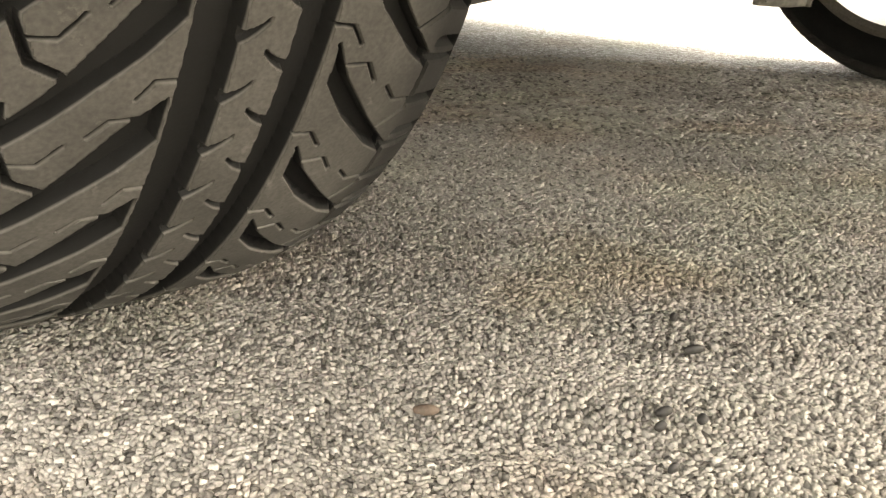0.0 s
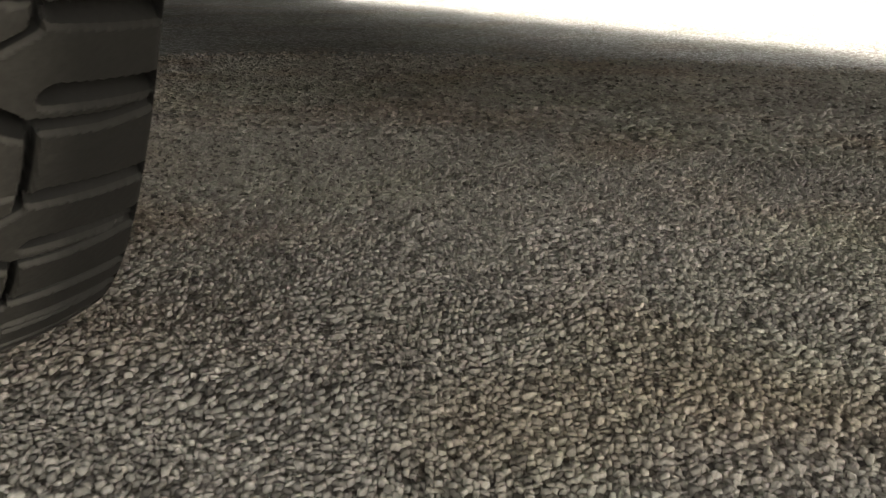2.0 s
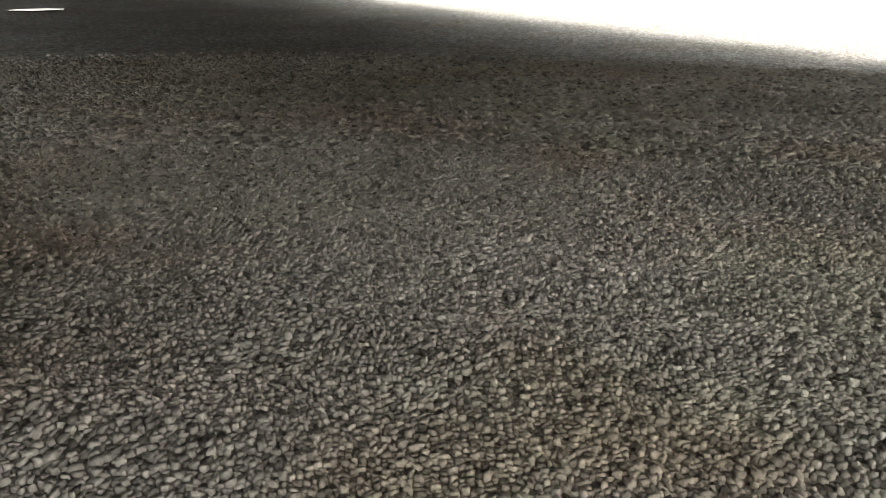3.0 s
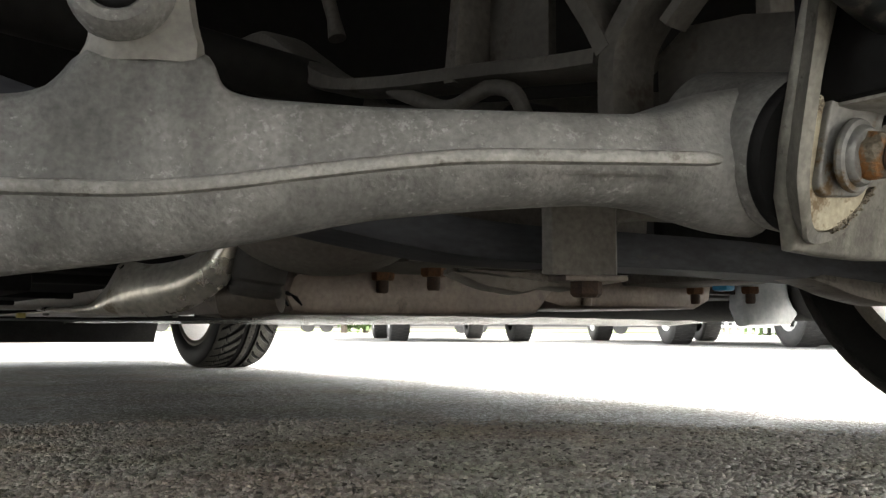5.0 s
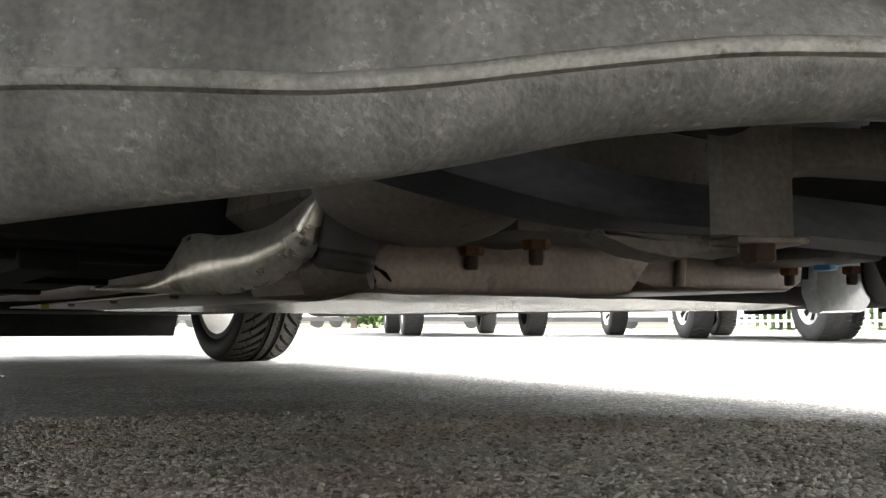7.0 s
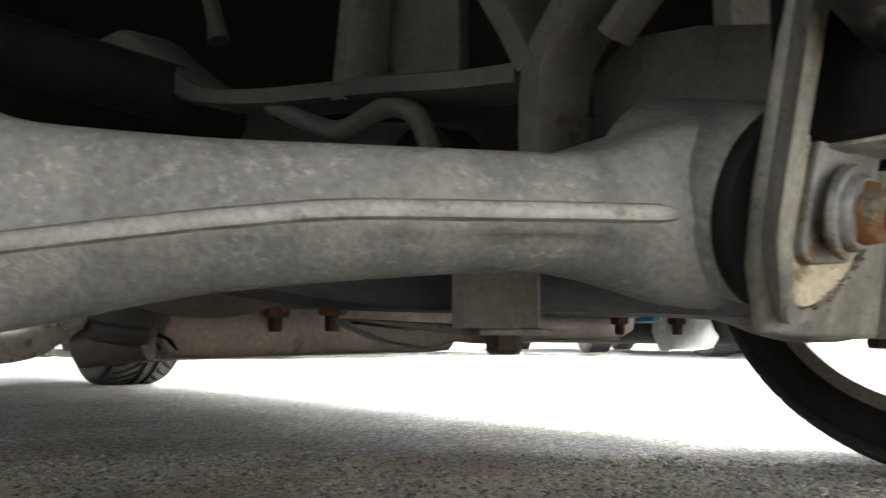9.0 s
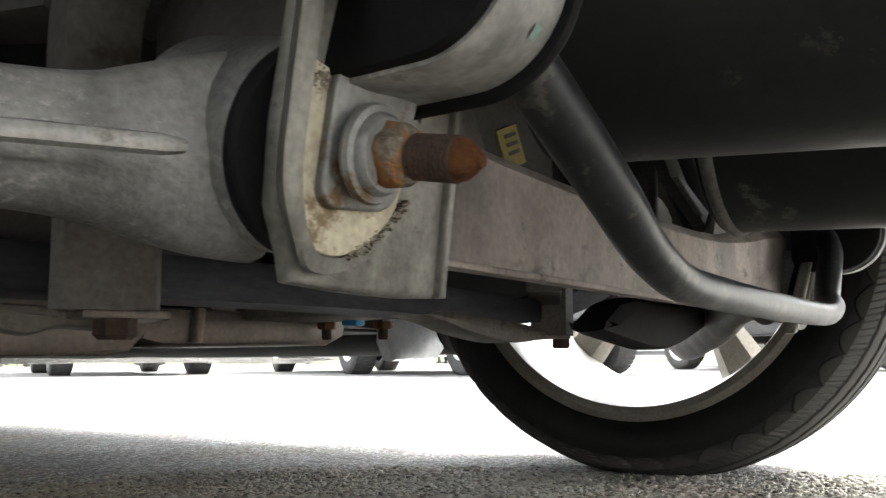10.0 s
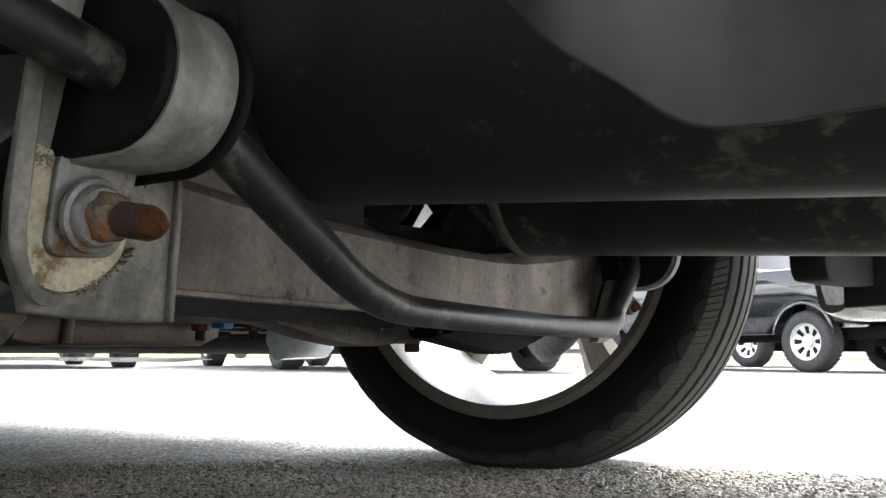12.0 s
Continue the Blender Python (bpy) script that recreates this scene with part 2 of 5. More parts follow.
CAST = surf("cast_aluminium", (0.106, 0.106, 0.102), (0.208, 0.204, 0.193), 13, (0.5, 0.7), 0.25, 0.5, 420, spots=((0.29, 0.288, 0.277), 330, 0.572), depth=0.001, spec=0.35, cluster=22, streak=34, soft=(0.68, 1.12))
SEAM = surf("ground_seam", (0.1615, 0.1573, 0.1462), (0.2805, 0.272, 0.2533), 90, (0.4, 0.6), 0.4, 0.4, 500, spots=((0.11, 0.1, 0.085), 80, 0.55), depth=0.0008)
COLLAR = surf("smooth_collar", (0.1364, 0.1303, 0.1172), (0.1867, 0.1777, 0.159), 30, (0.45, 0.6), 0.3, 0.1, 300, spots=((0.15, 0.125, 0.1), 60, 0.6), depth=0.0006)
# dull aluminium recipe made darker: the recess's shade sits in its colour
SUBFRAME = surf("shaded_subframe_casting", (0.0388, 0.0367, 0.0328), (0.0733, 0.069, 0.0621), 18, (0.55, 0.75), 0.2, 0.25, 300, spots=((0.036, 0.029, 0.022), 35, 0.6), depth=0.001, spec=0.25)
CAST_DULL = surf("dull_aluminium", (0.0878, 0.0824, 0.0743), (0.1593, 0.1499, 0.135), 18, (0.55, 0.75), 0.2, 0.25, 300, spots=((0.055, 0.043, 0.032), 35, 0.6), depth=0.001, spec=0.25)
BRACKET = surf("bracket_metal", (0.1286, 0.1236, 0.1068), (0.2027, 0.1958, 0.1731), 60, (0.42, 0.62), 0.3, 0.35, 380, spots=((0.04, 0.034, 0.024), 110, 0.63), depth=0.0008, spec=0.35, streak=70)
CREAM = surf("cream_grease", (0.29, 0.255, 0.175), (0.43, 0.39, 0.295), 70, (0.55, 0.75), 0.0, 0.3, 350, spots=((0.14, 0.098, 0.05), 75, 0.56), depth=0.0008)
WASHER = surf("zinc_washer", (0.132, 0.132, 0.1267), (0.2024, 0.2006, 0.191), 70, (0.4, 0.6), 0.4, 0.25, 400, spots=((0.11, 0.07, 0.03), 90, 0.56), depth=0.0007)
RUST = surf("rust", (0.0648, 0.0279, 0.0119), (0.1458, 0.0675, 0.0248), 160, (0.7, 0.9), 0.05, 0.5, 700, spots=((0.06, 0.03, 0.02), 130, 0.6), depth=0.001)
NUT = surf("stained_nut", (0.0765, 0.0612, 0.0408), (0.17, 0.1487, 0.1148), 120, (0.55, 0.8), 0.2, 0.6, 500, spots=((0.19, 0.078, 0.018), 100, 0.47), depth=0.0018)
RUST_DARK = surf("dark_rust", (0.0188, 0.0105, 0.0067), (0.0525, 0.0263, 0.0142), 160, (0.7, 0.9), 0.05, 0.5, 700, spots=((0.13, 0.055, 0.02), 190, 0.62), depth=0.001)
RUST_TIP = surf("orange_rust", (0.039, 0.0138, 0.0048), (0.084, 0.0336, 0.0108), 240, (0.7, 0.9), 0.0, 0.4, 700, spots=((0.035, 0.016, 0.009), 160, 0.58), depth=0.0008, spec=0.15)
BAR_PAINT = surf("bar_black_paint", (0.0065, 0.0078, 0.0085), (0.0165, 0.0185, 0.019), 26, (0.3, 0.48), 0.0, 0.22, 210, spots=((0.062, 0.057, 0.049), 95, 0.525), depth=0.0008, spec=0.33, cluster=12)
STRAP = surf("pale_strap", (0.22, 0.216, 0.2), (0.31, 0.305, 0.287), 40, (0.35, 0.55), 0.3, 0.12, 300, spots=((0.17, 0.155, 0.125), 60, 0.6), depth=0.0005, streak=60)
BEAM = surf("crossmember_metal", (0.1395, 0.1182, 0.1025), (0.2441, 0.2133, 0.1877), 24, (0.5, 0.7), 0.25, 0.35, 330, spots=((0.07, 0.058, 0.048), 60, 0.57), depth=0.0008, spec=0.35, streak=22)
CASING = surf("dark_casing", (0.0832, 0.0741, 0.0635), (0.1436, 0.13, 0.1134), 15, (0.5, 0.7), 0.15, 0.2, 250, spots=((0.035, 0.029, 0.022), 28, 0.58), depth=0.001, spec=0.3)
BOOT = surf("dusty_boot_rubber", (0.014, 0.0132, 0.012), (0.034, 0.0315, 0.028), 22, (0.55, 0.75), 0, 0.12, 260, depth=0.0008, spec=0.25)
BROWN_PIPE = surf("brown_stained_pipe", (0.045, 0.038, 0.031), (0.085, 0.073, 0.06), 30, (0.5, 0.7), 0.2, 0.2, 260, depth=0.0008, spec=0.3)
SHEET = surf("bright_shield_sheet", (0.31, 0.285, 0.245), (0.44, 0.41, 0.36), 18, (0.1, 0.2), 0.8, 0.06, 120, spots=((0.25, 0.2, 0.14), 30, 0.62), depth=0.0006)
LEAF = surf("composite_leaf", (0.0258, 0.0278, 0.0329), (0.0551, 0.0586, 0.0656), 40, (0.6, 0.8), 0, 0.15, 300, spots=((0.06, 0.058, 0.054), 60, 0.62), stretch=(0.3, 1, 1), depth=0.0008, spec=0.2)
MUFFLER = surf("muffler_black", (0.005, 0.0066, 0.0062), (0.0107, 0.0133, 0.0121), 14, (0.42, 0.6), 0.0, 0.2, 200, spots=((0.06, 0.059, 0.053), 60, 0.57), depth=0.0006, spec=0.3, cluster=9)
SHIELD = surf("heat_shield", (0.42, 0.395, 0.345), (0.56, 0.535, 0.48), 18, (0.2, 0.38), 0.75, 0.12, 200, spots=((0.25, 0.2, 0.14), 30, 0.6), depth=0.0008)
PAN = surf("warm_aluminium", (0.1295, 0.1037, 0.0853), (0.2034, 0.1676, 0.1421), 12, (0.35, 0.55), 0.35, 0.15, 220, spots=((0.09, 0.074, 0.06), 30, 0.6), depth=0.0008, streak=16, soft=(0.8, 1.06))
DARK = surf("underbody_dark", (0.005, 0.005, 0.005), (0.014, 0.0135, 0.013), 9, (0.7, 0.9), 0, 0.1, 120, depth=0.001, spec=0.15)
LINER = surf("grey_liner", (0.0149, 0.0152, 0.0146), (0.025, 0.025, 0.0238), 9, (0.35, 0.55), 0, 0.08, 150, depth=0.0008, spec=0.45)
SILVER = surf("rim_silver", (0.55, 0.55, 0.55), (0.66, 0.66, 0.65), 20, (0.3, 0.45), 0.4, 0.04, 200, spots=((0.3, 0.28, 0.25), 40, 0.7), depth=0.0005)
RIM_DULL = surf("rim_inner_dusty", (0.1133, 0.1045, 0.0862), (0.1643, 0.1513, 0.128), 25, (0.5, 0.7), 0.3, 0.08, 250, depth=0.0005)
PAINT = surf("pale_body_paint", (0.55, 0.58, 0.6), (0.6, 0.63, 0.65), 5, (0.2, 0.3), 0.2, 0.0, 100, coat=0.5)
TAUPE = surf("glossy_taupe_paint", (0.13, 0.122, 0.106), (0.19, 0.18, 0.158), 9, (0.14, 0.24), 0.0, 0.03, 120, coat=0.5)
GRIME = surf("oily_grime", (0.09, 0.077, 0.058), (0.2, 0.175, 0.135), 300, (0.6, 0.9), 0, 0.4, 700, depth=0.0008, spec=0.2)
BLUE = plain("blue_plastic", (0.02, 0.25, 0.5), 0.4)
SCUFFED = surf("scuffed_steel", (0.1, 0.097, 0.09), (0.19, 0.185, 0.173), 60, (0.4, 0.6), 0.3, 0.2, 300, depth=0.0006)
YELLOW = surf("yellow_label", (0.25, 0.2, 0.045), (0.34, 0.28, 0.08), 50, (0.5, 0.7), 0, 0.05)
INK = plain("dark_ink", (0.03, 0.03, 0.03), 0.6)
TEAL = surf("teal_ink", (0.1, 0.19, 0.175), (0.2, 0.25, 0.23), 300, (0.5, 0.7), 0, 0.0)


# ---- mesh helpers ----
def part(name, bm, material, parent=None, label="", mirror=False, smooth=40):
    """Links a bmesh as one mesh object, its origin at its middle. mirror: on the other side of the car's middle plane."""
    if mirror:
        for v in bm.verts:
            v.co.x = 2 * XM - v.co.x
        bmesh.ops.reverse_faces(bm, faces=bm.faces)
    pts = np.array([v.co for v in bm.verts])
    mid = Vector((pts.min(0) + pts.max(0)) / 2)
    bmesh.ops.translate(bm, verts=bm.verts, vec=-mid)
    me = bpy.data.meshes.new(name)
    bm.to_mesh(me)
    bm.free()
    return finish(name, me, material, parent, label, mid, smooth)


def finish(name, me, material, parent, label, mid, smooth):
    me.materials.append(material)
    if smooth:
        me.polygons.foreach_set("use_smooth", [True] * len(me.polygons))
        me.set_sharp_from_angle(angle=radians(smooth))
    ob = new(name, me)
    ob.location = mid
    if parent:
        ob.parent = parent
        ob.matrix_parent_inverse = Matrix.Translation(-Vector(parent.location))
    if label:
        tagged(ob, label)
    return ob


def thing(name, at, label, category, group="", kind=""):
    ob = new(name)
    ob.location = at
    return tagged(ob, label, category, group, kind)


def box(bm, lo, hi, bevel=0.0, seg=2):
    m = Matrix.Translation((Vector(lo) + Vector(hi)) / 2) @ Matrix.Diagonal((*(Vector(hi) - Vector(lo)), 1))
    vs = bmesh.ops.create_cube(bm, size=1, matrix=m)["verts"]
    if bevel:
        es = {e for v in vs for e in v.link_edges}
        bmesh.ops.bevel(bm, geom=list(es), offset=bevel, segments=seg, affect="EDGES", profile=0.5)
    return bm


def boxes(*items, bevel=0.0):
    bm = bmesh.new()
    for lo, hi in items:
        box(bm, lo, hi, bevel)
    return bm


def loft(sections, caps=True, closed=True, bm=None):
    bm = bm or bmesh.new()
    rows = [[bm.verts.new(p) for p in s] for s in sections]
    k = len(rows[0])
    for a, b in zip(rows, rows[1:]):
        for i in range(k if closed else k - 1):
            j = (i + 1) % k
            bm.faces.new((a[i], a[j], b[j], b[i]))
    if caps and closed:
        bm.faces.new(rows[0][::-1])
        bm.faces.new(rows[-1])
    bmesh.ops.recalc_face_normals(bm, faces=bm.faces)
    return bm


def smooth_path(points, n=6):
    """A Catmull-Rom curve through the points."""
    p = [Vector(q) for q in points]
    p = [p[0] * 2 - p[1]] + p + [p[-1] * 2 - p[-2]]
    out = []
    for i in range(1, len(p) - 2):
        a, b, c, d = p[i - 1:i + 3]
        for k in range(n):
            t = k / n
            out.append(0.5 * (2 * b + (c - a) * t + (2 * a - 5 * b + 4 * c - d) * t * t + (3 * b - a - 3 * c + d) * t ** 3))
    return out + [p[-2]]


def sweep(path, r, n=14, bm=None, ratio=1.0):
    """A tube along a path; r a number or one for each point; ratio flattens it."""
    path = [Vector(q) for q in path]
    rs = r if isinstance(r, (list, tuple)) else [r] * len(path)
    t = (path[1] - path[0]).normalized()
    side = t.cross(Vector((0, 0, 1)) if abs(t.z) < 0.9 else Vector((1, 0, 0))).normalized()
    secs = []
    for i, q in enumerate(path):
        t = (path[min(i + 1, len(path) - 1)] - path[max(i - 1, 0)]).normalized()
        side = (side - t * side.dot(t)).normalized()
        up = side.cross(t)
        secs.append([q + (side * math.cos(a) + up * math.sin(a) * ratio) * rs[i] for a in (2 * math.pi * k / n for k in range(n))])
    return loft(secs, bm=bm)


def lathe(profile, at, axis, n=40, bm=None, caps=True):
    """Turns (radius, along) pairs round an axis."""
    axis = Vector(axis).normalized()
    u = axis.cross(Vector((0, 0, 1)) if abs(axis.z) < 0.9 else Vector((1, 0, 0))).normalized()
    w = axis.cross(u)
    at = Vector(at)
    secs = [[at + axis * h + (u * math.cos(a) + w * math.sin(a)) * r for a in (2 * math.pi * k / n for k in range(n))] for r, h in profile]
    return loft(secs, caps=caps, bm=bm)


def slab(outline, place, w0, w1, bevel=0.0, bm=None):
    """A plate with a flat outline; place maps (u, v, w) to the world."""
    bm = bm or bmesh.new()
    a = [bm.verts.new(place(u, v, w0)) for u, v in outline]
    b = [bm.verts.new(place(u, v, w1)) for u, v in outline]
    faces = [bm.faces.new(a[::-1]), bm.faces.new(b)]
    k = len(a)
    for i in range(k):
        faces.append(bm.faces.new((a[i], a[(i + 1) % k], b[(i + 1) % k], b[i])))
    bmesh.ops.recalc_face_normals(bm, faces=faces)
    if bevel:
        es = [e for f in faces[:2] for e in f.edges]
        bmesh.ops.bevel(bm, geom=es, offset=bevel, segments=2, affect="EDGES", profile=0.5)
    return bm


def xz(y=0.0):
    return lambda u, v, w: Vector((u, y + w, v))


def yz(x=0.0):
    return lambda u, v, w: Vector((x + w, u, v))


def xy(z=0.0):
    return lambda u, v, w: Vector((u, v, z + w))


def arc(cx, cy, r, a0, a1, n=10, ry=None):
    return [(cx + r * math.cos(radians(a0 + (a1 - a0) * k / n)), cy + (ry or r) * math.sin(radians(a0 + (a1 - a0) * k / n))) for k in range(n + 1)]


def curve2(points, n=4):
    """A smooth flat curve through (u, v) points."""
    return [(q.x, q.y) for q in smooth_path([(u, v, 0) for u, v in points], n)]


def lerp(table, x):
    return float(np.interp(x, [a for a, _ in table], [b for _, b in table]))


# ---- ground ----
def ground():
    bm = bmesh.new()
    xs = [-400, -40, -6, -1, 0, 1, 2, 4, 8, 16, 40, 120, 400]
    ys = [-400, -40, -6, -1, 0, 1, 2, 4, 8, 16, 40, 120, 400]
    grid = [[bm.verts.new((x, y, 0)) for x in xs] for y in ys]
    for j in range(len(ys) - 1):
        for i in range(len(xs) - 1):
            bm.faces.new((grid[j][i], grid[j][i + 1], grid[j + 1][i + 1], grid[j + 1][i]))
    tagged(part("ground", bm, ASPHALT, smooth=0), "worn grey asphalt car park with pale stones showing", "ground", kind="structure")


def stones(h, near, fade, far_end, lead_from, lead_to, seed):
    """A honeycomb of cells of side h with shifted corners, each cell a tilted stone, in a sector of the ground."""
    rng = np.random.default_rng(seed)
    nx, ny = int(2.4 / (h * 3 ** 0.5)), int(2.2 / (h * 1.5))
    ii, jj = np.meshgrid(np.arange(nx), np.arange(ny))
    cx = ((ii + 0.5 * (jj % 2)) * h * 3 ** 0.5 - 0.12).ravel()
    cy = (jj * h * 1.5 + 0.03).ravel()
    far = np.hypot(cx - 0.12, cy - 0.02)
    lead = np.degrees(np.arctan2(cx + 0.05, cy + 0.1))
    keep = (far < far_end) & (far > near) & (lead > lead_from) & (lead < lead_to) & (rng.uniform(0, 1, cx.size) < np.clip((far_end - far) / (far_end - fade), 0.0, 0.97))
    cx, cy = cx[keep], cy[keep]
    k, n = cx.size, 6
    a = np.radians(30 + 60 * np.arange(n))[None]
    vx, vy = cx[:, None] + h * np.cos(a), cy[:, None] + h * np.sin(a)

    def shift(x, y, salt):
        """A shared random step for each corner of the honeycomb."""
        q = np.round(x / 0.0004).astype(np.int64) * 73856093 ^ np.round(y / 0.0004).astype(np.int64) * 19349663 ^ salt * 83492791
        q = (q ^ (q >> 13)) * 1274126177 & 0x7FFFFFFF
        return (q % 10007) / 10007 - 0.5

    wx, wy = np.round(vx / 0.0005) * 0.0005, np.round(vy / 0.0005) * 0.0005
    jx, jy = shift(wx, wy, 1) * h * 1.1, shift(wx, wy, 2) * h * 1.1
    bend = 0.004 * np.sin(vx * 47 + 2 * np.sin(vy * 31)) + 0.003 * np.sin(vy * 61 + 3 * np.sin(vx * 23))
    vx, vy = vx + jx + bend, vy + jy + bend * 0.8
    mx, my = vx.mean(1, keepdims=True), vy.mean(1, keepdims=True)
    grow = rng.uniform(0.84, 1.02, (k, 1))
    rx, ry = (vx - mx) * grow, (vy - my) * grow
    top = rng.uniform(0.0, 0.0021, k) + (rng.uniform(0, 1, k) < 0.06) * 0.0008
    big = rng.uniform(0, 1, (k, 1)) < 0.03
    rx, ry = np.where(big, rx * rng.uniform(1.2, 1.6, (k, 1)), rx), np.where(big, ry * rng.uniform(1.2, 1.6, (k, 1)), ry)
    top = np.where(big[:, 0], 0.0021, top)
    tx, ty = (rng.normal(0, 0.2, (k, 1)) * np.where(big, 0.3, 1) for _ in "xy")
    low = np.stack([mx + rx, my + ry, np.full((k, n), -0.0003)], -1)
    high = np.stack([mx + rx * 0.84, my + ry * 0.84, top[:, None] + tx * rx + ty * ry + rng.normal(0, 0.00012, (k, n))], -1)
    return np.concatenate([low, high], 1).reshape(-1, 3)


def aggregate():
    """The stones of the worn asphalt where the camera passes close, and coarser ones farther off."""
    verts = np.concatenate([stones(0.00175, 0.16, 0.86, 0.9, -4, 82, 5), stones(0.0033, 0.88, 1.4, 1.62, 10, 86, 6)])
    n = 6
    k = len(verts) // (2 * n)
    base = (np.arange(k) * 2 * n)[:, None]
    i = np.arange(n)
    j = (i + 1) % n
    sides = np.stack([i, j, j + n, i + n], -1)
    tops = np.array([[n, n + 1, n + 2, n + 3, n + 4, n + 5]])
    quads = (base[:, :, None] + sides[None]).reshape(-1, 4)
    tris = (base[:, :, None] + tops[None]).reshape(-1, n)
    me = bpy.data.meshes.new("aggregate")
    me.vertices.add(len(verts))
    me.vertices.foreach_set("co", verts.astype(np.float32).ravel())
    loops = np.concatenate([quads.ravel(), tris.ravel()]).astype(np.int32)
    me.loops.add(len(loops))
    me.loops.foreach_set("vertex_index", loops)
    starts = np.concatenate([np.arange(len(quads)) * 4, len(quads) * 4 + np.arange(len(tris)) * n]).astype(np.int32)
    me.polygons.add(len(starts))
    me.polygons.foreach_set("loop_start", starts)
    me.update(calc_edges=True)
    ob = finish("aggregate", me, STONE, None, "", (0, 0, 0), 179)
    tagged(ob, "small worn pale and dark stones bedded in asphalt", "gravel", kind="stuff")


# ---- tyres and wheels ----
def stroke(v, g, points, half):
    """How far (v, g) lies inside a line of that half width through the points."""
    d = np.full(np.broadcast(v, g).shape, 9.0)
    for (a, b), (c, e) in zip(points, points[1:]):
        k = np.clip(((v - a) * (c - a) + (g - b) * (e - b)) / ((c - a) ** 2 + (e - b) ** 2), 0, 1)
        d = np.minimum(d, np.hypot(v - a - k * (c - a), g - b - k * (e - b)))
    return half - d


def tread_depth(u, s, p):
    """Depth of a directional tread at u across (metres from the middle) and s round the tyre; p its pitch. Walls slope over a millimetre."""
    ramp = lambda x, w=0.0012: np.clip(x / w + 0.5, 0, 1)
    d = 0.0085 * ramp(np.minimum(u + 0.0229, -0.005 - u), 0.002)
    d = np.maximum(d, 0.0085 * ramp(np.minimum(u - 0.018, 0.033 - u), 0.002))
    q = p * 0.5
    for edge, way, shift in ((-0.005, 1, 0.1), (0.018, -1, 0.6)):
        v = (u - edge) * way
        f = np.mod(s / q + shift, 1) * q - q / 2
        hook = f + 0.004 - 0.0062 * np.clip(v / 0.0105, 0, 1) ** 1.8
        d = np.maximum(d, 0.004 * ramp(np.minimum(np.minimum(v + 0.001, 0.0108 - v), 0.0012 + 0.0014 * np.clip(1 - v / 0.009, 0, 1) - np.abs(hook)), 0.0008))
    for side, phase in ((-1, 0.3505), (1, 0.3162)):
        v = u * side
        m = np.mod(s - phase, p)
        for k in (0, 1, 2):
            g = m - k * p
            if side < 0:
                upper = np.interp(v, [0.0255, 0.0403, 0.0529, 0.0618, 0.072, 0.1], [0.0, -0.0131, -0.0300, -0.0425, -0.0545, -0.083])
                lower = np.interp(v, [0.0255, 0.0367, 0.0506, 0.0628, 0.072, 0.1], [-0.0205, -0.0339, -0.0465, -0.0585, -0.0670, -0.092])
                d = np.maximum(d, 0.0078 * ramp(np.minimum(np.minimum(v - 0.0255, 0.1 - v), np.minimum(upper - g, g - lower)), 0.0014))
                d = np.maximum(d, 0.005 * ramp(stroke(v, g, [(0.063, -0.0415), (0.0725, -0.0365), (0.078, -0.0215), (0.079, -0.0005)], 0.0014)))
                fine = ([(0.037, 0.0), (0.0317, 0.0075), (0.022, 0.0074)], [(0.051, -0.0155), (0.0447, -0.0085), (0.0335, -0.0082)], [(0.075, -0.0272), (0.0652, -0.0276), (0.058, -0.0188)])
            else:
                upper = np.interp(v, [0.039, 0.0495, 0.0704, 0.0949], [0.0, -0.018, -0.0422, -0.0675])
                lower = np.interp(v, [0.039, 0.0400, 0.0549, 0.08, 0.0949], [-0.001, -0.0185, -0.0379, -0.0622, -0.073])
                d = np.maximum(d, 0.0078 * ramp(np.minimum(np.minimum(v - 0.039, 0.095 - v), np.minimum(upper - g, g - lower)), 0.0014))
                d = np.maximum(d, 0.005 * ramp(stroke(v, g, [(0.093, -0.068), (0.11, -0.073), (0.13, -0.0755)], 0.002)))
                d = np.maximum(d, 0.004 * ramp(stroke(v, g, [(0.0955, -0.015), (0.0955, -0.03), (0.0944, -0.0441), (0.08, -0.0507)], 0.001)))
                fine = ([(0.032, 0.0085), (0.043, 0.007), (0.0497, -0.0017)], [(0.0468, -0.0107), (0.0574, -0.0113), (0.0645, -0.0212)], [(0.0735, -0.0257), (0.0821, -0.0351), (0.0942, -0.0379)])
                for a in (-0.01, -0.042):
                    d = np.maximum(d, 0.007 * ramp(stroke(v, g, [(0.099, a + 0.001), (0.13, a - 0.008)], 0.003)))
            for line in fine:
                d = np.maximum(d, 0.0024 * ramp(stroke(v, g, line, 0.0008), 0.0006))
    return d


def rib_depth(u, s, q):
    """Depth of the ribbed tread of the other rear tyre: grooves round it and short slots in the shoulder blocks."""
    ramp = lambda x, w=0.0012: np.clip(x / w + 0.5, 0, 1)
    v = np.abs(u)
    d = np.zeros_like(u + s)
    for c, w, deep in ((0.02, 0.005, 0.006), (0.056, 0.005, 0.006), (0.087, 0.003, 0.0055)):
        wave = c + 0.0008 * np.sin(s / q * 4 * math.pi)
        d = np.maximum(d, deep * ramp(w - np.abs(v - wave)))
    f = np.mod(s + v * 0.35, q) - q / 2
    d = np.maximum(d, 0.0035 * ramp(np.minimum(v - 0.087, 0.0015 - np.abs(np.abs(f) - q / 2))))
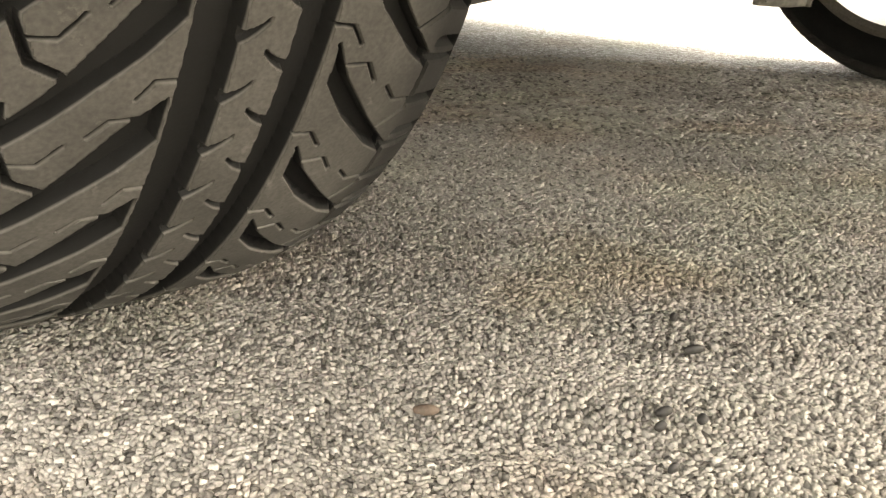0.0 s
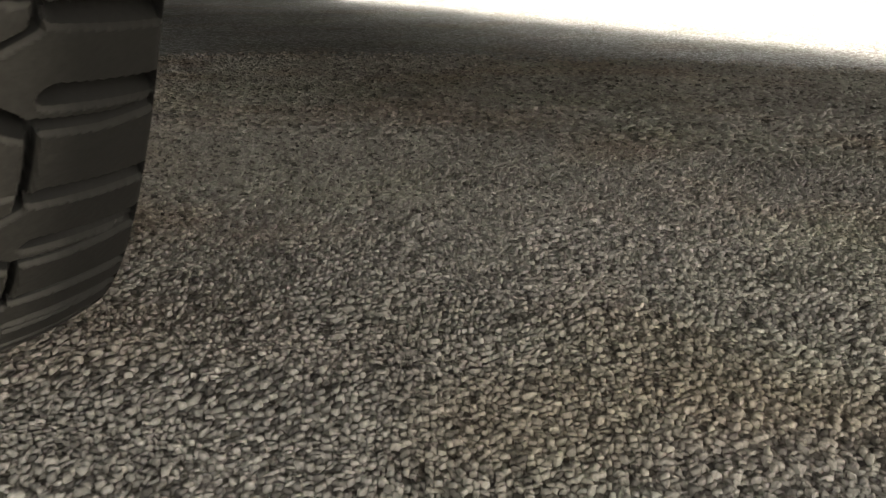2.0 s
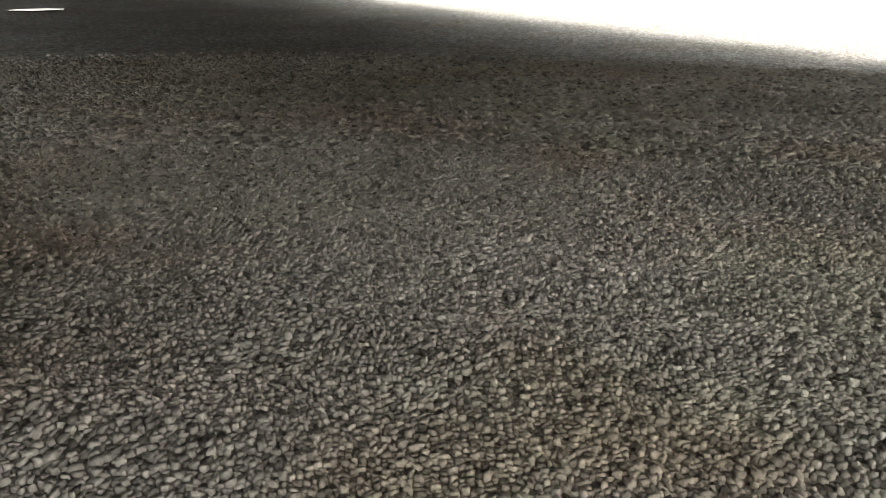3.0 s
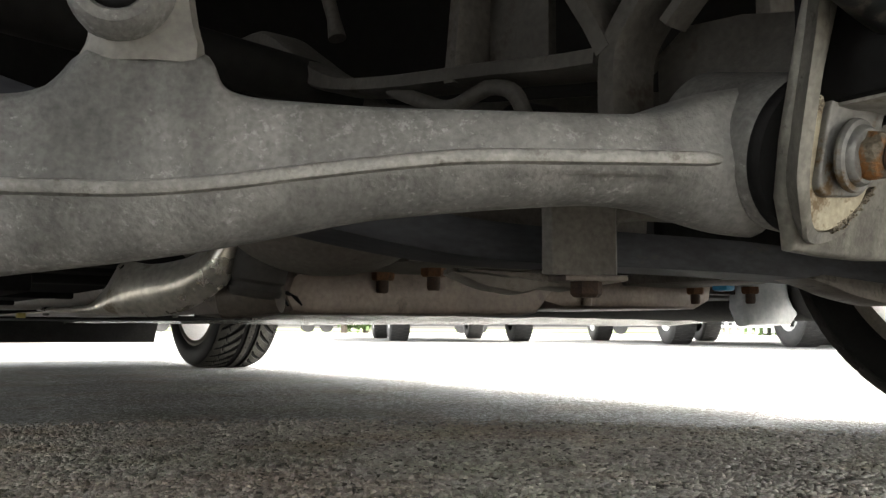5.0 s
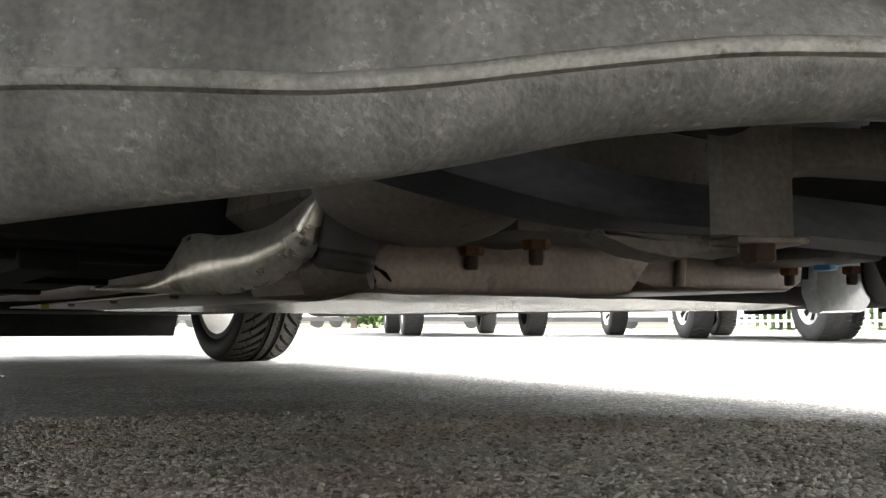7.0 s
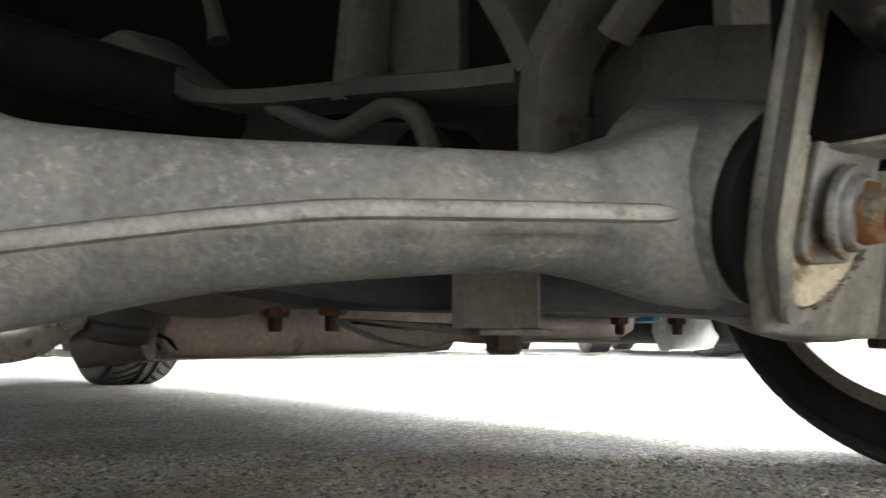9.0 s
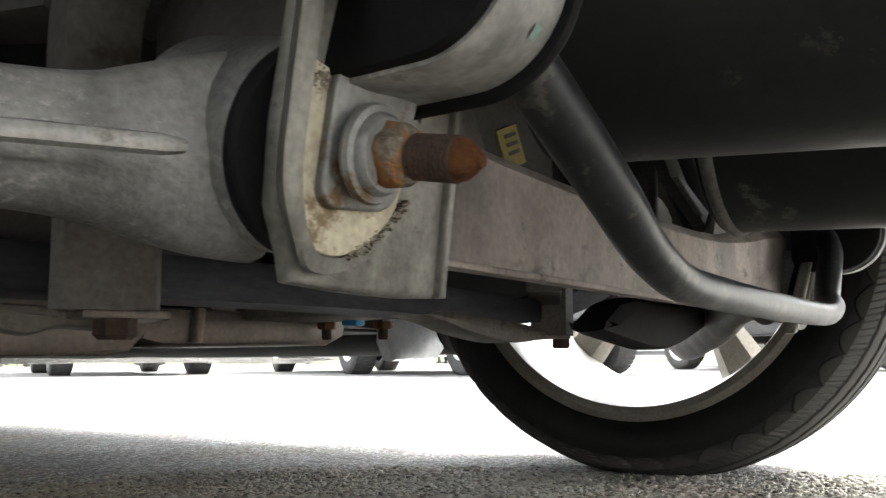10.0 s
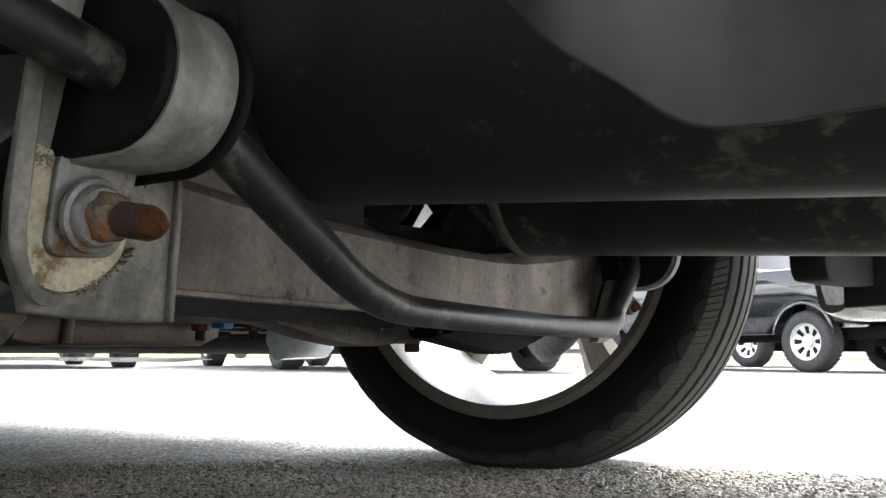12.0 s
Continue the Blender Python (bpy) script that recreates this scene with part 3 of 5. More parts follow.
    for k in (-1.6, -0.55, 0.55, 1.6):
        d = np.maximum(d, 0.0026 * ramp(np.minimum(np.minimum(v - 0.094, 0.122 - v), 0.0009 - np.abs(f - k * q / 5)), 0.0006))
    return d


def shoulder_blocks(w, s, q):
    """Height of arched blocks on the upper sidewall; w from 0 at their foot to 1 at the tread."""
    ramp = lambda x, e=0.0012: np.clip(x / e + 0.5, 0, 1)
    f = np.mod(s, q) - q / 2
    reach = 0.5 * q * np.sqrt(np.clip((w - 0.48) / 0.42, 0, 1)) - 0.0012
    h = 0.003 * ramp(reach - np.abs(f), 0.002)
    return h


def tyre(name, at, R, half, parent, label, theta, us, rim_r=0.222, wear=1.0, turn=1, ribbed=False, slant=0.0):
    """at: the wheel's centre. theta: angles from the bottom towards the rear, in degrees; us: places across the tread."""
    p = 2 * math.pi * R / 40
    tread_half = half - 0.007
    prof = [(-half * 0.86, rim_r - 0.004), (-half * 0.93, rim_r + 0.006), (-half * 0.985, rim_r + (R - rim_r) * 0.3), (-half, rim_r + (R - rim_r) * 0.5), (-half * 0.985, rim_r + (R - rim_r) * 0.72), (-half * 0.95, R - 0.017)]
    side = [(u, r, False) for u, r in prof]
    fall, power = (0.022, 2.8) if ribbed else (0.016, 3.6)
    crown = [(u, R - fall * abs(u / tread_half) ** power, True) for u in us * tread_half]
    if ribbed:
        lift = [(k / 29, (-half * (0.998 - 0.05 * (k / 29) ** 2), R - 0.05 + 0.029 * k / 29)) for k in range(30)]
        side = side[:3] + [(q[0], q[1], False) for _, q in lift]
    rows = side + crown + [(-u, r, False) for u, r in prof[::-1]]
    u = np.array([q[0] for q in rows])
    r0 = np.array([q[1] for q in rows])
    on = np.array([q[2] for q in rows])
    th = np.radians(np.asarray(theta))
    U, T = np.meshgrid(u, th)
    if ribbed:
        q = 2 * math.pi * R / 44
        depth = rib_depth(U, T * R, q) * on[None]
        for k, (w, _) in enumerate(lift):
            U[:, 3 + k] -= shoulder_blocks(w, th * R + 0.006 * (1 - w), q)
    else:
        depth = tread_depth(U + slant * (0.36 - np.clip(T, 0, 1.6) * R), T * R, p) * on[None] * wear
    r = r0[None] - depth
    # the flat where the tyre stands
    z = -np.cos(T) * r
    z = np.maximum(z, -at[2])
    y = -np.sin(T) * r * turn
    verts = np.stack([U, y, z], -1).reshape(-1, 3)
    m, k = len(th), len(u)
    i, j = np.meshgrid(np.arange(m), np.arange(k - 1), indexing="ij")
    i2 = (i + 1) % m
    quads = np.stack([i * k + j, i * k + j + 1, i2 * k + j + 1, i2 * k + j], -1).reshape(-1, 4)
    me = bpy.data.meshes.new(name)
    me.vertices.add(len(verts))
    me.vertices.foreach_set("co", verts.astype(np.float32).ravel())
    me.loops.add(quads.size)
    me.loops.foreach_set("vertex_index", quads.astype(np.int32).ravel())
    me.polygons.add(len(quads))
    me.polygons.foreach_set("loop_start", (np.arange(len(quads)) * 4).astype(np.int32))
    me.update(calc_edges=True)
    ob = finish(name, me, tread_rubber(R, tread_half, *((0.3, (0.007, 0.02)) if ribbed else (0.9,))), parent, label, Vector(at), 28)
    me.materials.append(RUBBER_SIDE)
    if ribbed:
        on[3 + len(lift) // 2:3 + len(lift)] = True
    slot = (~(on[j] | on[np.minimum(j + 1, k - 1)])).astype(np.int32).ravel()
    me.polygons.foreach_set("material_index", slot)
    return ob


def wheel(parent, at, R, half, theta, us, inner, label, rim_r=0.226, wear=1.0, ribbed=False, slant=0.0):
    """inner: +1 where the inboard side is towards +x."""
    w = new("wheel")
    w.location = at
    w.parent = parent
    w.matrix_parent_inverse = Matrix.Translation(-Vector(parent.location))
    tagged(w, label)
    at = Vector(at)
    tyre("tyre", at, R, half, w, "", theta, us, rim_r, wear, ribbed=ribbed, slant=slant)
    ax = Vector((inner, 0, 0))
    h = half * 0.86
    rr = rim_r
    part("rim", lathe([(rr + 0.006, h), (rr + 0.008, h + 0.006), (rr - 0.004, h + 0.009), (rr - 0.014, h + 0.005), (rr - 0.018, h - 0.012), (rr - 0.02, 0.02), (rr - 0.032, -0.02), (rr - 0.03, -h + 0.03), (rr - 0.014, -h - 0.004), (rr + 0.006, -h - 0.006),
                       (rr + 0.006, -h), (rr - 0.006, -h + 0.012), (rr - 0.012, -h + 0.03), (rr - 0.02, -0.02), (rr - 0.012, 0.02), (rr - 0.006, h - 0.014), (rr + 0.006, h)], at, ax, 96, caps=False), SILVER, w, "bright alloy barrel")
    part("inner_flange", lathe([(rr - 0.014, h + 0.006), (rr - 0.004, h + 0.0105), (rr + 0.009, h + 0.0065), (rr + 0.006, h + 0.002), (rr - 0.014, h + 0.002)], at, ax, 96, caps=False), RIM_DULL, w, "dusty grey inner rim flange")
    face = -h + 0.02
    part("hub", lathe([(0.03, face - 0.012), (0.066, face - 0.006), (0.075, face + 0.02), (0.07, face + 0.05), (0.03, face + 0.055)], at, ax, 40), SILVER, w)
    for k in range(5):
        a = radians(72 * k + 27)
        radial, tang = Vector((0, math.cos(a), math.sin(a))), Vector((0, -math.sin(a), math.cos(a)))
        secs = []
        for d, wd, th, f in ((0.05, 0.034, 0.03, 0.0), (0.1, 0.026, 0.026, -0.006), (0.15, 0.026, 0.022, -0.008), (rr - 0.022, 0.04, 0.02, 0.0)):
            c = at + radial * d + ax * (face + f)
            secs.append([c + tang * wd * s + ax * th * e for s, e in ((-1, 0.3), (-0.8, -0.4), (0.8, -0.4), (1, 0.3), (0.55, 1), (-0.55, 1))])
        part("spoke", loft(secs), RIM_DULL, w, "brown brake-dusted spoke")
    return w


FINE_US = np.linspace(-1, 1, 310)


# ---- the car ----
ground()
car = thing("sports_car", (XM, 1.9, 0), "low pale sports car parked on asphalt, seen from underneath", "car")


def body_shell():
    """Side outline with wheel arches, carried across the car; the arches open the space round both axles."""
    low = 0.30
    side = [(-0.2, 0.46), (-0.24, 0.62), (-0.2, 0.86), (0.15, 0.95), (0.75, 1.12), (1.35, 1.2), (1.8, 1.17), (2.4, 0.9), (3.2, 0.78), (3.8, 0.66), (4.08, 0.48), (4.12, 0.3), (3.98, 0.2)]
    front = arc(FRONT_Y, 0.30, 0.37, -8, 188, 16)
    rear = [(0.98, 0.2), (0.98, 0.34)] + arc(REAR_Y, 0.34, 0.40, 0, 180, 18)
    outline = side + front + [(2.9, 0.2)] + rear + [(0.13, 0.46)]
    shell = part("body", slab(outline, yz(), -0.035, 2 * XM + 0.02, 0.03), PAINT, car, "pale silver painted body")
    shell.data.materials.append(DARK)
    for f in shell.data.polygons:
        z = f.center.z + shell.location.z
        f.material_index = 1 if (abs(f.normal.x) < 0.6 and z < 0.8 and f.normal.z < 0.5 and -0.3 < f.center.y + shell.location.y < 4.0) else 0
    for m in (False, True):
        c = 0.6 if m else 0.548
        back = 158 if m else 192
        a = arc(c, 0.33, 0.352, -12, back, 24)
        b = arc(c, 0.33, 0.46, back, -12, 24)
        part("wheel_liner", slab(a + b, yz(), 0.03, 0.045), DARK, car, "black wheel arch liner", m)
        part("liner_wall", slab(arc(c, 0.36, 0.43, 12, 168, 20) + [(c - 0.2, 0.46), (c + 0.2, 0.46)], yz(), 0.30, 0.31), DARK, car, "", m)
    # flanks below the shell at the tail, and the tail's lower edge
    for m in (False, True):
        part("quarter_panel", slab([(0.15, 0.235), (0.15, 0.47), (-0.17, 0.47), (-0.17, 0.25)], yz(-0.04), 0.0, 0.02, 0.006), PAINT, car, mirror=m)
    part("rear_fascia", slab([(0.05, 0.38), (0.05, 0.47), (2 * XM - 0.05, 0.47), (2 * XM - 0.05, 0.38)], xz(-0.19), 0.0, 0.03, 0.008), PAINT, car)
    for m in (False, True):
        part("rocker_sill", slab(arc(0.10, 0.215, 0.075, 180, 360, 10, 0.055) + [(0.175, 0.32), (0.025, 0.32)], lambda u, v, w: Vector((u, w, v)), 0.96, 2.93, 0.006), DARK, car, mirror=m)
    # the splash panel before the right rear wheel
    part("splash_panel", slab([(1.492, 0.150), (1.609, 0.153), (1.64, 0.178), (1.70, 0.2), (1.72, 0.3), (1.5, 0.3), (1.478, 0.213), (1.474, 0.179)], xz(0.965), 0.0, 0.03, 0.01), PAINT, car, "pale blue-grey painted panel ahead of the wheel")
    part("floor_pan", boxes(((0.18, 1.02, 0.195), (1.58, 2.94, 0.215)), bevel=0.004), DARK, car, "dark underbody floor pan")
    for i in range(4):
        y0 = 1.06 + i * 0.48
        for a, b in ((0.3, 0.62), (1.15, 1.47)):
            part("floor_rib", boxes(((a, y0, 0.186), (b, y0 + 0.03, 0.196)), bevel=0.003), DARK, car)
    part("front_air_dam", slab([(0.25, 0.085), (1.48, 0.085), (1.5, 0.25), (0.22, 0.25)], lambda u, v, w: Vector((u, 3.86 + w - 0.25 * (v - 0.085), v)), 0.0, 0.02, 0.004), DARK, car, "black plastic air dam under the nose")
    part("front_undertray", boxes(((0.3, 3.0, 0.17), (1.46, 3.9, 0.185)), bevel=0.004), DARK, car)


def tunnel():
    """Closing plate and lengthwise pipes under the middle of the floor."""
    part("tunnel_plate", slab([(0.72, 1.02), (1.05, 1.02), (1.05, 3.0), (0.72, 3.0)], xy(0.176), 0.0, 0.004, 0.001), PAN, car, "aluminium plate closing the tunnel")
    for m in (False, True):
        part("exhaust_pipe", sweep(smooth_path([(0.63, 0.95, 0.215), (0.64, 1.3, 0.205), (0.66, 2.0, 0.205), (0.62, 2.8, 0.215)]), 0.027, 16), PAN, car, "dull exhaust pipe", mirror=m)
        part("side_rail", boxes(((0.42, 1.05, 0.176), (0.47, 2.9, 0.196)), bevel=0.005), DARK, car, mirror=m)
    for y in (1.25, 1.6, 1.95, 2.3):
        for x in (0.735, 1.035):
            part("plate_bolt", lathe([(0.007, 0.0), (0.008, 0.003), (0.005, 0.006)], (x, y, 0.1758), (0, 0, -1), 8), CAST_DULL, car)
    for x, y in ((0.55, 2.25), (0.7, 2.45)):
        part("yellow_clip", boxes(((x, y, 0.166), (x + 0.02, y + 0.02, 0.178)), bevel=0.002), YELLOW, car)


def control_arm(m):
    """The cast lower arm with its raised seam, the shock tower and the eye for the bush."""
    line = [(0.2, 0.5379), (0.3, 0.4749), (0.33, 0.4559), (0.355, 0.4404), (0.38, 0.4258), (0.405, 0.4119), (0.43, 0.399), (0.455, 0.3861), (0.48, 0.3719), (0.51, 0.3545), (0.54, 0.3398), (0.57, 0.3284), (0.6, 0.317)]
    out = Vector((0.5, 0.866, 0))
    run = smooth_path([(a, b, 0) for a, b in line], 6)
    xs, ys = [q.x for q in run], [q.y for q in run]

    e, axis = Vector((0.5965, 0.3201, 0.2075)), Vector((0.1316, 0.956, 0.261))

    def at(x, n, z):
        """n metres behind the seam's foot, at x along the arm; runs into the front of the eye at its end."""
        p = Vector((x, float(np.interp(x, xs, ys)) + (n + 0.004) * 1.12, z))
        short = 0.002 + 0.5 * max(0, n) - (p - e).dot(axis)
        if short > 0 and x > 0.545:
            p.y += short / axis.y * min(1, (x - 0.545) / 0.018)
        return p
    seam = curve2([(0.2, 0.1835), (0.3, 0.1858), (0.33, 0.187), (0.355, 0.187), (0.38, 0.187), (0.405, 0.1896), (0.43, 0.194), (0.455, 0.1981), (0.48, 0.2012), (0.51, 0.202), (0.54, 0.2029), (0.57, 0.204), (0.6, 0.2044)])
    low = curve2([(0.2, 0.17), (0.22, 0.16), (0.25, 0.15), (0.27, 0.1485), (0.3, 0.15), (0.33, 0.1549), (0.355, 0.1589), (0.38, 0.1626), (0.405, 0.1669), (0.43, 0.1726), (0.455, 0.1788), (0.48, 0.1825), (0.51, 0.1856), (0.535, 0.1872), (0.552, 0.1855), (0.566, 0.182), (0.58, 0.1788), (0.594, 0.1775), (0.6, 0.1775)])
    top = curve2([(0.2, 0.219), (0.3, 0.2195), (0.335, 0.2192), (0.345, 0.2195), (0.3524, 0.2204), (0.359, 0.2233), (0.3646, 0.229), (0.3675, 0.2335), (0.369, 0.2352), (0.372, 0.2355), (0.4, 0.2355), (0.4035, 0.2352), (0.4045, 0.2345), (0.4053, 0.233), (0.4068, 0.2284), (0.4095, 0.2242), (0.4145, 0.2219), (0.424, 0.2207), (0.455, 0.2197), (0.48, 0.2198), (0.51, 0.2199), (0.535, 0.2205), (0.548, 0.2225), (0.56, 0.2275), (0.575, 0.233), (0.586, 0.236), (0.594, 0.2372), (0.6, 0.2375)])
    arm = new("control_arm")
    arm.parent, arm.location = car, ((2 * XM - 0.45) if m else 0.45, 0.4, 0.2)
    arm.matrix_parent_inverse = Matrix.Translation(-Vector(car.location))
    tagged(arm, "grey cast aluminium lower control arm")
    secs = []
    for x in list(np.linspace(0.22, 0.34, 12)) + list(np.linspace(0.343, 0.376, 30)) + list(np.linspace(0.38, 0.40, 6)) + list(np.linspace(0.402, 0.436, 30)) + list(np.linspace(0.442, 0.594, 36)):
        zs, zl, zt = lerp(seam, x), lerp(low, x), lerp(top, x)
        secs.append([at(x, n, z) for n, z in ((0.02, zt + 0.001), (0.005, zt - 0.0006), (0.0022, zt - 0.003), (0.0008, zt - 0.007), (0.0, (zt + zs) / 2), (-0.002, zs + 0.002), (-0.002, zs - 0.002), (0.0, zs - 0.006), (0.0009, zl + 0.62 * (zs - zl)), (0.0028, zl + 0.46 * (zs - zl)), (0.0054, zl + 0.32 * (zs - zl)), (0.0088, zl + 0.19 * (zs - zl)), (0.0128, zl + 0.08 * (zs - zl)), (0.0172, zl + 0.0006), (0.0215, zl + 0.0012), (0.027, zl + 0.006), (0.034, zl + 0.014), (0.036, zt - 0.004), (0.034, zt))])
    part("arm_casting", loft(secs), CAST, arm, "", m, 75)
    ridge = []
    for x in np.linspace(0.24, 0.562, 70):
        z = lerp(seam, x)
        j = 0.0004 * noise.noise(Vector((x * 90, 3, 0)))
        h = 0.0021 * min(1, (0.566 - x) / 0.01 + 0.3)
        ridge.append([at(x, n, z + dz) for n, dz in ((0.0, h + 0.0014), (-0.0035 + j, h), (-0.0042 + j, 0), (-0.0035 + j, -h), (0.0, -h - 0.0014))])
    part("casting_seam", loft(ridge), SEAM, arm, "pale raised casting seam", m)
    # the tower that carries the shock absorber
    left = [(0.19, 0.338), (0.2135, 0.340), (0.2175, 0.346), (0.2204, 0.3524), (0.2233, 0.359), (0.229, 0.3646), (0.2345, 0.3675), (0.2391, 0.3689), (0.2435, 0.3695), (0.29, 0.370)]
    right = [(0.19, 0.436), (0.2135, 0.431), (0.2175, 0.4225), (0.2215, 0.4145), (0.2242, 0.4095), (0.2284, 0.4068), (0.233, 0.4053), (0.2374, 0.404), (0.2425, 0.4025), (0.2595, 0.400), (0.29, 0.399)]

    def ring(z, inset):
        a, b = lerp(left, z) + inset * 0.4, lerp(right, z) - inset * 0.4
        n0 = 0.0012 - 0.0018 * min(1, max(0, (z - 0.2015) / 0.012)) + inset
        e = 0.01 + 0.014 * min(1, max(0, (0.2365 - z) / 0.014))
        k = [(a + 0.0005, n0 + e * 0.75), (a + 0.12 * e, n0 + e * 0.4), (a + 0.4 * e, n0 + e * 0.13), (a + e, n0 + 0.0006), ((a + b) / 2, n0), (b - e, n0 + 0.0006), (b - 0.4 * e, n0 + e * 0.13), (b - 0.12 * e, n0 + e * 0.4), (b - 0.0005, n0 + e * 0.75), (b, 0.036), (b - 0.004, 0.04), (a + 0.011, 0.04), (a + 0.0065, 0.036)]
        return [at(x, n, z) for x, n in k]

    part("shock_collar", loft([ring(z, 0.0008) for z in (0.231, 0.2335, 0.2375, 0.2405, 0.2445, 0.25, 0.257, 0.267, 0.285)]), COLLAR, arm, "smooth paler collar under the shock eye", m)
    c = at(0.3815, 0.009, 0.2548)
    part("shock_eye", lathe([(0.0098, -0.012), (0.0098, -0.0165), (0.011, -0.018), (0.0145, -0.0178), (0.0162, -0.016), (0.0177, -0.0115), (0.0179, -0.009), (0.0179, 0.03), (0.015, 0.034)], c, out, 44), CAST, arm, "pale round shock absorber eye", m)
    part("shock_bush", lathe([(0.003, -0.0165), (0.0075, -0.016), (0.0095, -0.0145), (0.0103, -0.0125), (0.0103, 0.0)], c, out, 32), BLACK_RUBBER, arm, "dark shock absorber bush", m)
    part("shock_body", sweep([c + Vector((0.0, 0.014, 0.018)), c + Vector((0.03, 0.04, 0.12)), c + Vector((0.06, 0.06, 0.34))], [0.014, 0.022, 0.026], 20), DARK, arm, "dark shock absorber tube", m)
    part("bush_eye", lathe([(0.026, 0.0006), (0.0292, 0.001), (0.0303, 0.003), (0.0300, 0.011), (0.0300, 0.05), (0.0265, 0.054)], e, axis, 48), CAST, arm, "", m)
    part("bush_rubber", lathe([(0.012, -0.004), (0.0285, -0.004), (0.0299, -0.0026), (0.0302, -0.0004), (0.029, 0.0015)], e, axis, 48), BLACK_RUBBER, arm, "black rubber bush", m)


def bracket(m):
    """The plate that holds the bush, with its raised lip, greasy pocket, washers and rusty bolt."""
    b = new("bush_bracket")
    b.parent, b.location = car, ((2 * XM - 0.6) if m else 0.6, 0.312, 0.2)
    b.matrix_parent_inverse = Matrix.Translation(-Vector(car.location))
    tagged(b, "pale grey metal bracket with a rusty bolt")
    place = lambda u, v, w: Vector((u, 0.31155 - 0.1376 * (u - 0.6) - 0.2732 * (v - 0.2) + w, v))
    outer = [(0.572, 0.31), (0.572, 0.25), (0.5745, 0.21), (0.578, 0.19), (0.585, 0.178), (0.588, 0.1712), (0.606, 0.1699), (0.628, 0.1692), (0.6445, 0.1698), (0.6406, 0.1888), (0.6378, 0.205), (0.634, 0.2242), (0.6222, 0.2218), (0.6212, 0.2187), (0.618, 0.222), (0.613, 0.232), (0.613, 0.31)]
    part("plate", slab(outer, place, 0.0, 0.006, 0.0015), BRACKET, b, "", m)
    part("plate_edge", slab([(0.6447, 0.1696), (0.6408, 0.1888), (0.638, 0.205), (0.6342, 0.2244), (0.6318, 0.2242), (0.6356, 0.205), (0.6384, 0.1888), (0.6422, 0.1696)], place, -0.003, 0.001, 0.0008), BRACKET, b, "", m)
    # U-shaped lip round the pocket
    inner = [(0.566, 0.31), (0.5705, 0.255), (0.573, 0.2432), (0.5755, 0.218), (0.578, 0.198), (0.5815, 0.187), (0.5865, 0.1808), (0.592, 0.178), (0.598, 0.1772), (0.604, 0.1785), (0.6095, 0.1815), (0.6135, 0.1858), (0.6165, 0.191)]
    outer2 = [(0.560, 0.31), (0.5645, 0.255), (0.566, 0.2432), (0.5685, 0.218), (0.571, 0.198), (0.5745, 0.188), (0.581, 0.1795), (0.5865, 0.1745), (0.594, 0.1737), (0.602, 0.175), (0.6085, 0.178), (0.6135, 0.1825), (0.6175, 0.189)]
    secs = []
    for (a, c), (d, e) in zip(curve2(inner), curve2(outer2)):
        hgt = -0.0085 if c > 0.2 else -0.0085 + 0.0075 * min(1, max(0, (a - 0.582) / 0.02))
        secs.append([place(a, c, 0.001), place(a - 0.0005, c, hgt + 0.001), place(a - 0.0015, c + 0.0003, hgt), place(d + 0.0015, e, hgt), place(d + 0.0004, e, hgt + 0.001), place(d + 0.0055, e + 0.001, 0.001)])
    part("lip", loft(secs), BRACKET, b, "", m)
    pocket = [(0.577, 0.226), (0.5775, 0.207), (0.5795, 0.192), (0.586, 0.182), (0.597, 0.1785), (0.606, 0.181), (0.612, 0.186), (0.6165, 0.193), (0.617, 0.207), (0.609, 0.218)]
    part("pocket", slab(curve2(pocket[:-1]) + pocket[-1:], place, -0.0022, 0.0, 0.0005), CREAM, b, "cream greasy pocket round the washer", m)
    rng = random.Random(4 + m)
    for name, line, spread, count in (("grime", [(0.603, 0.179), (0.609, 0.1825), (0.6155, 0.189), (0.6205, 0.1955)], 0.0008, 220), ("grime", [(0.5775, 0.2215), (0.582, 0.2215), (0.587, 0.2225)], 0.001, 200)):
        bm = bmesh.new()
        pts = curve2(line, 8)
        for k in range(count):
            u, v = pts[rng.randrange(len(pts))]
            u, v, r = u + rng.gauss(0, spread), v + rng.gauss(0, spread), rng.uniform(0.00012, 0.00045)
            turn = rng.uniform(0, 6.28)
            blob = [(u + r * rng.uniform(0.6, 1.3) * math.cos(turn + a), v + r * rng.uniform(0.5, 1.2) * math.sin(turn + a)) for a in (2 * math.pi * i / 7 for i in range(7))]
            slab(blob, place, -0.00235, 0.0, 0.0, bm)
        part(name, bm, GRIME, b, "dark oily grime", m)
    sq = arc(0.5925, 0.1965, 0.0065, 180, 270, 5) + arc(0.6065, 0.1975, 0.0065, 270, 360, 5) + arc(0.604, 0.2205, 0.009, 0, 90, 5) + arc(0.593, 0.2195, 0.009, 90, 180, 5)
    part("square_washer", slab(sq, place, -0.0055, -0.0022, 0.0008), WASHER, b, "", m)
    ax = Vector((0.03, -0.983, -0.178)).normalized()
    c = Vector((0.6009, 0.2997, 0.2043))
    w = c + Vector((-0.0028, 0.0006, -0.0003))
    part("round_washer", lathe([(0.006, -0.003), (0.0130, -0.003), (0.0134, -0.0018), (0.0128, -0.0004), (0.0111, 0.0002), (0.0107, 0.0018), (0.0097, 0.0028), (0.006, 0.003)], w, ax, 44), WASHER, b, "", m)
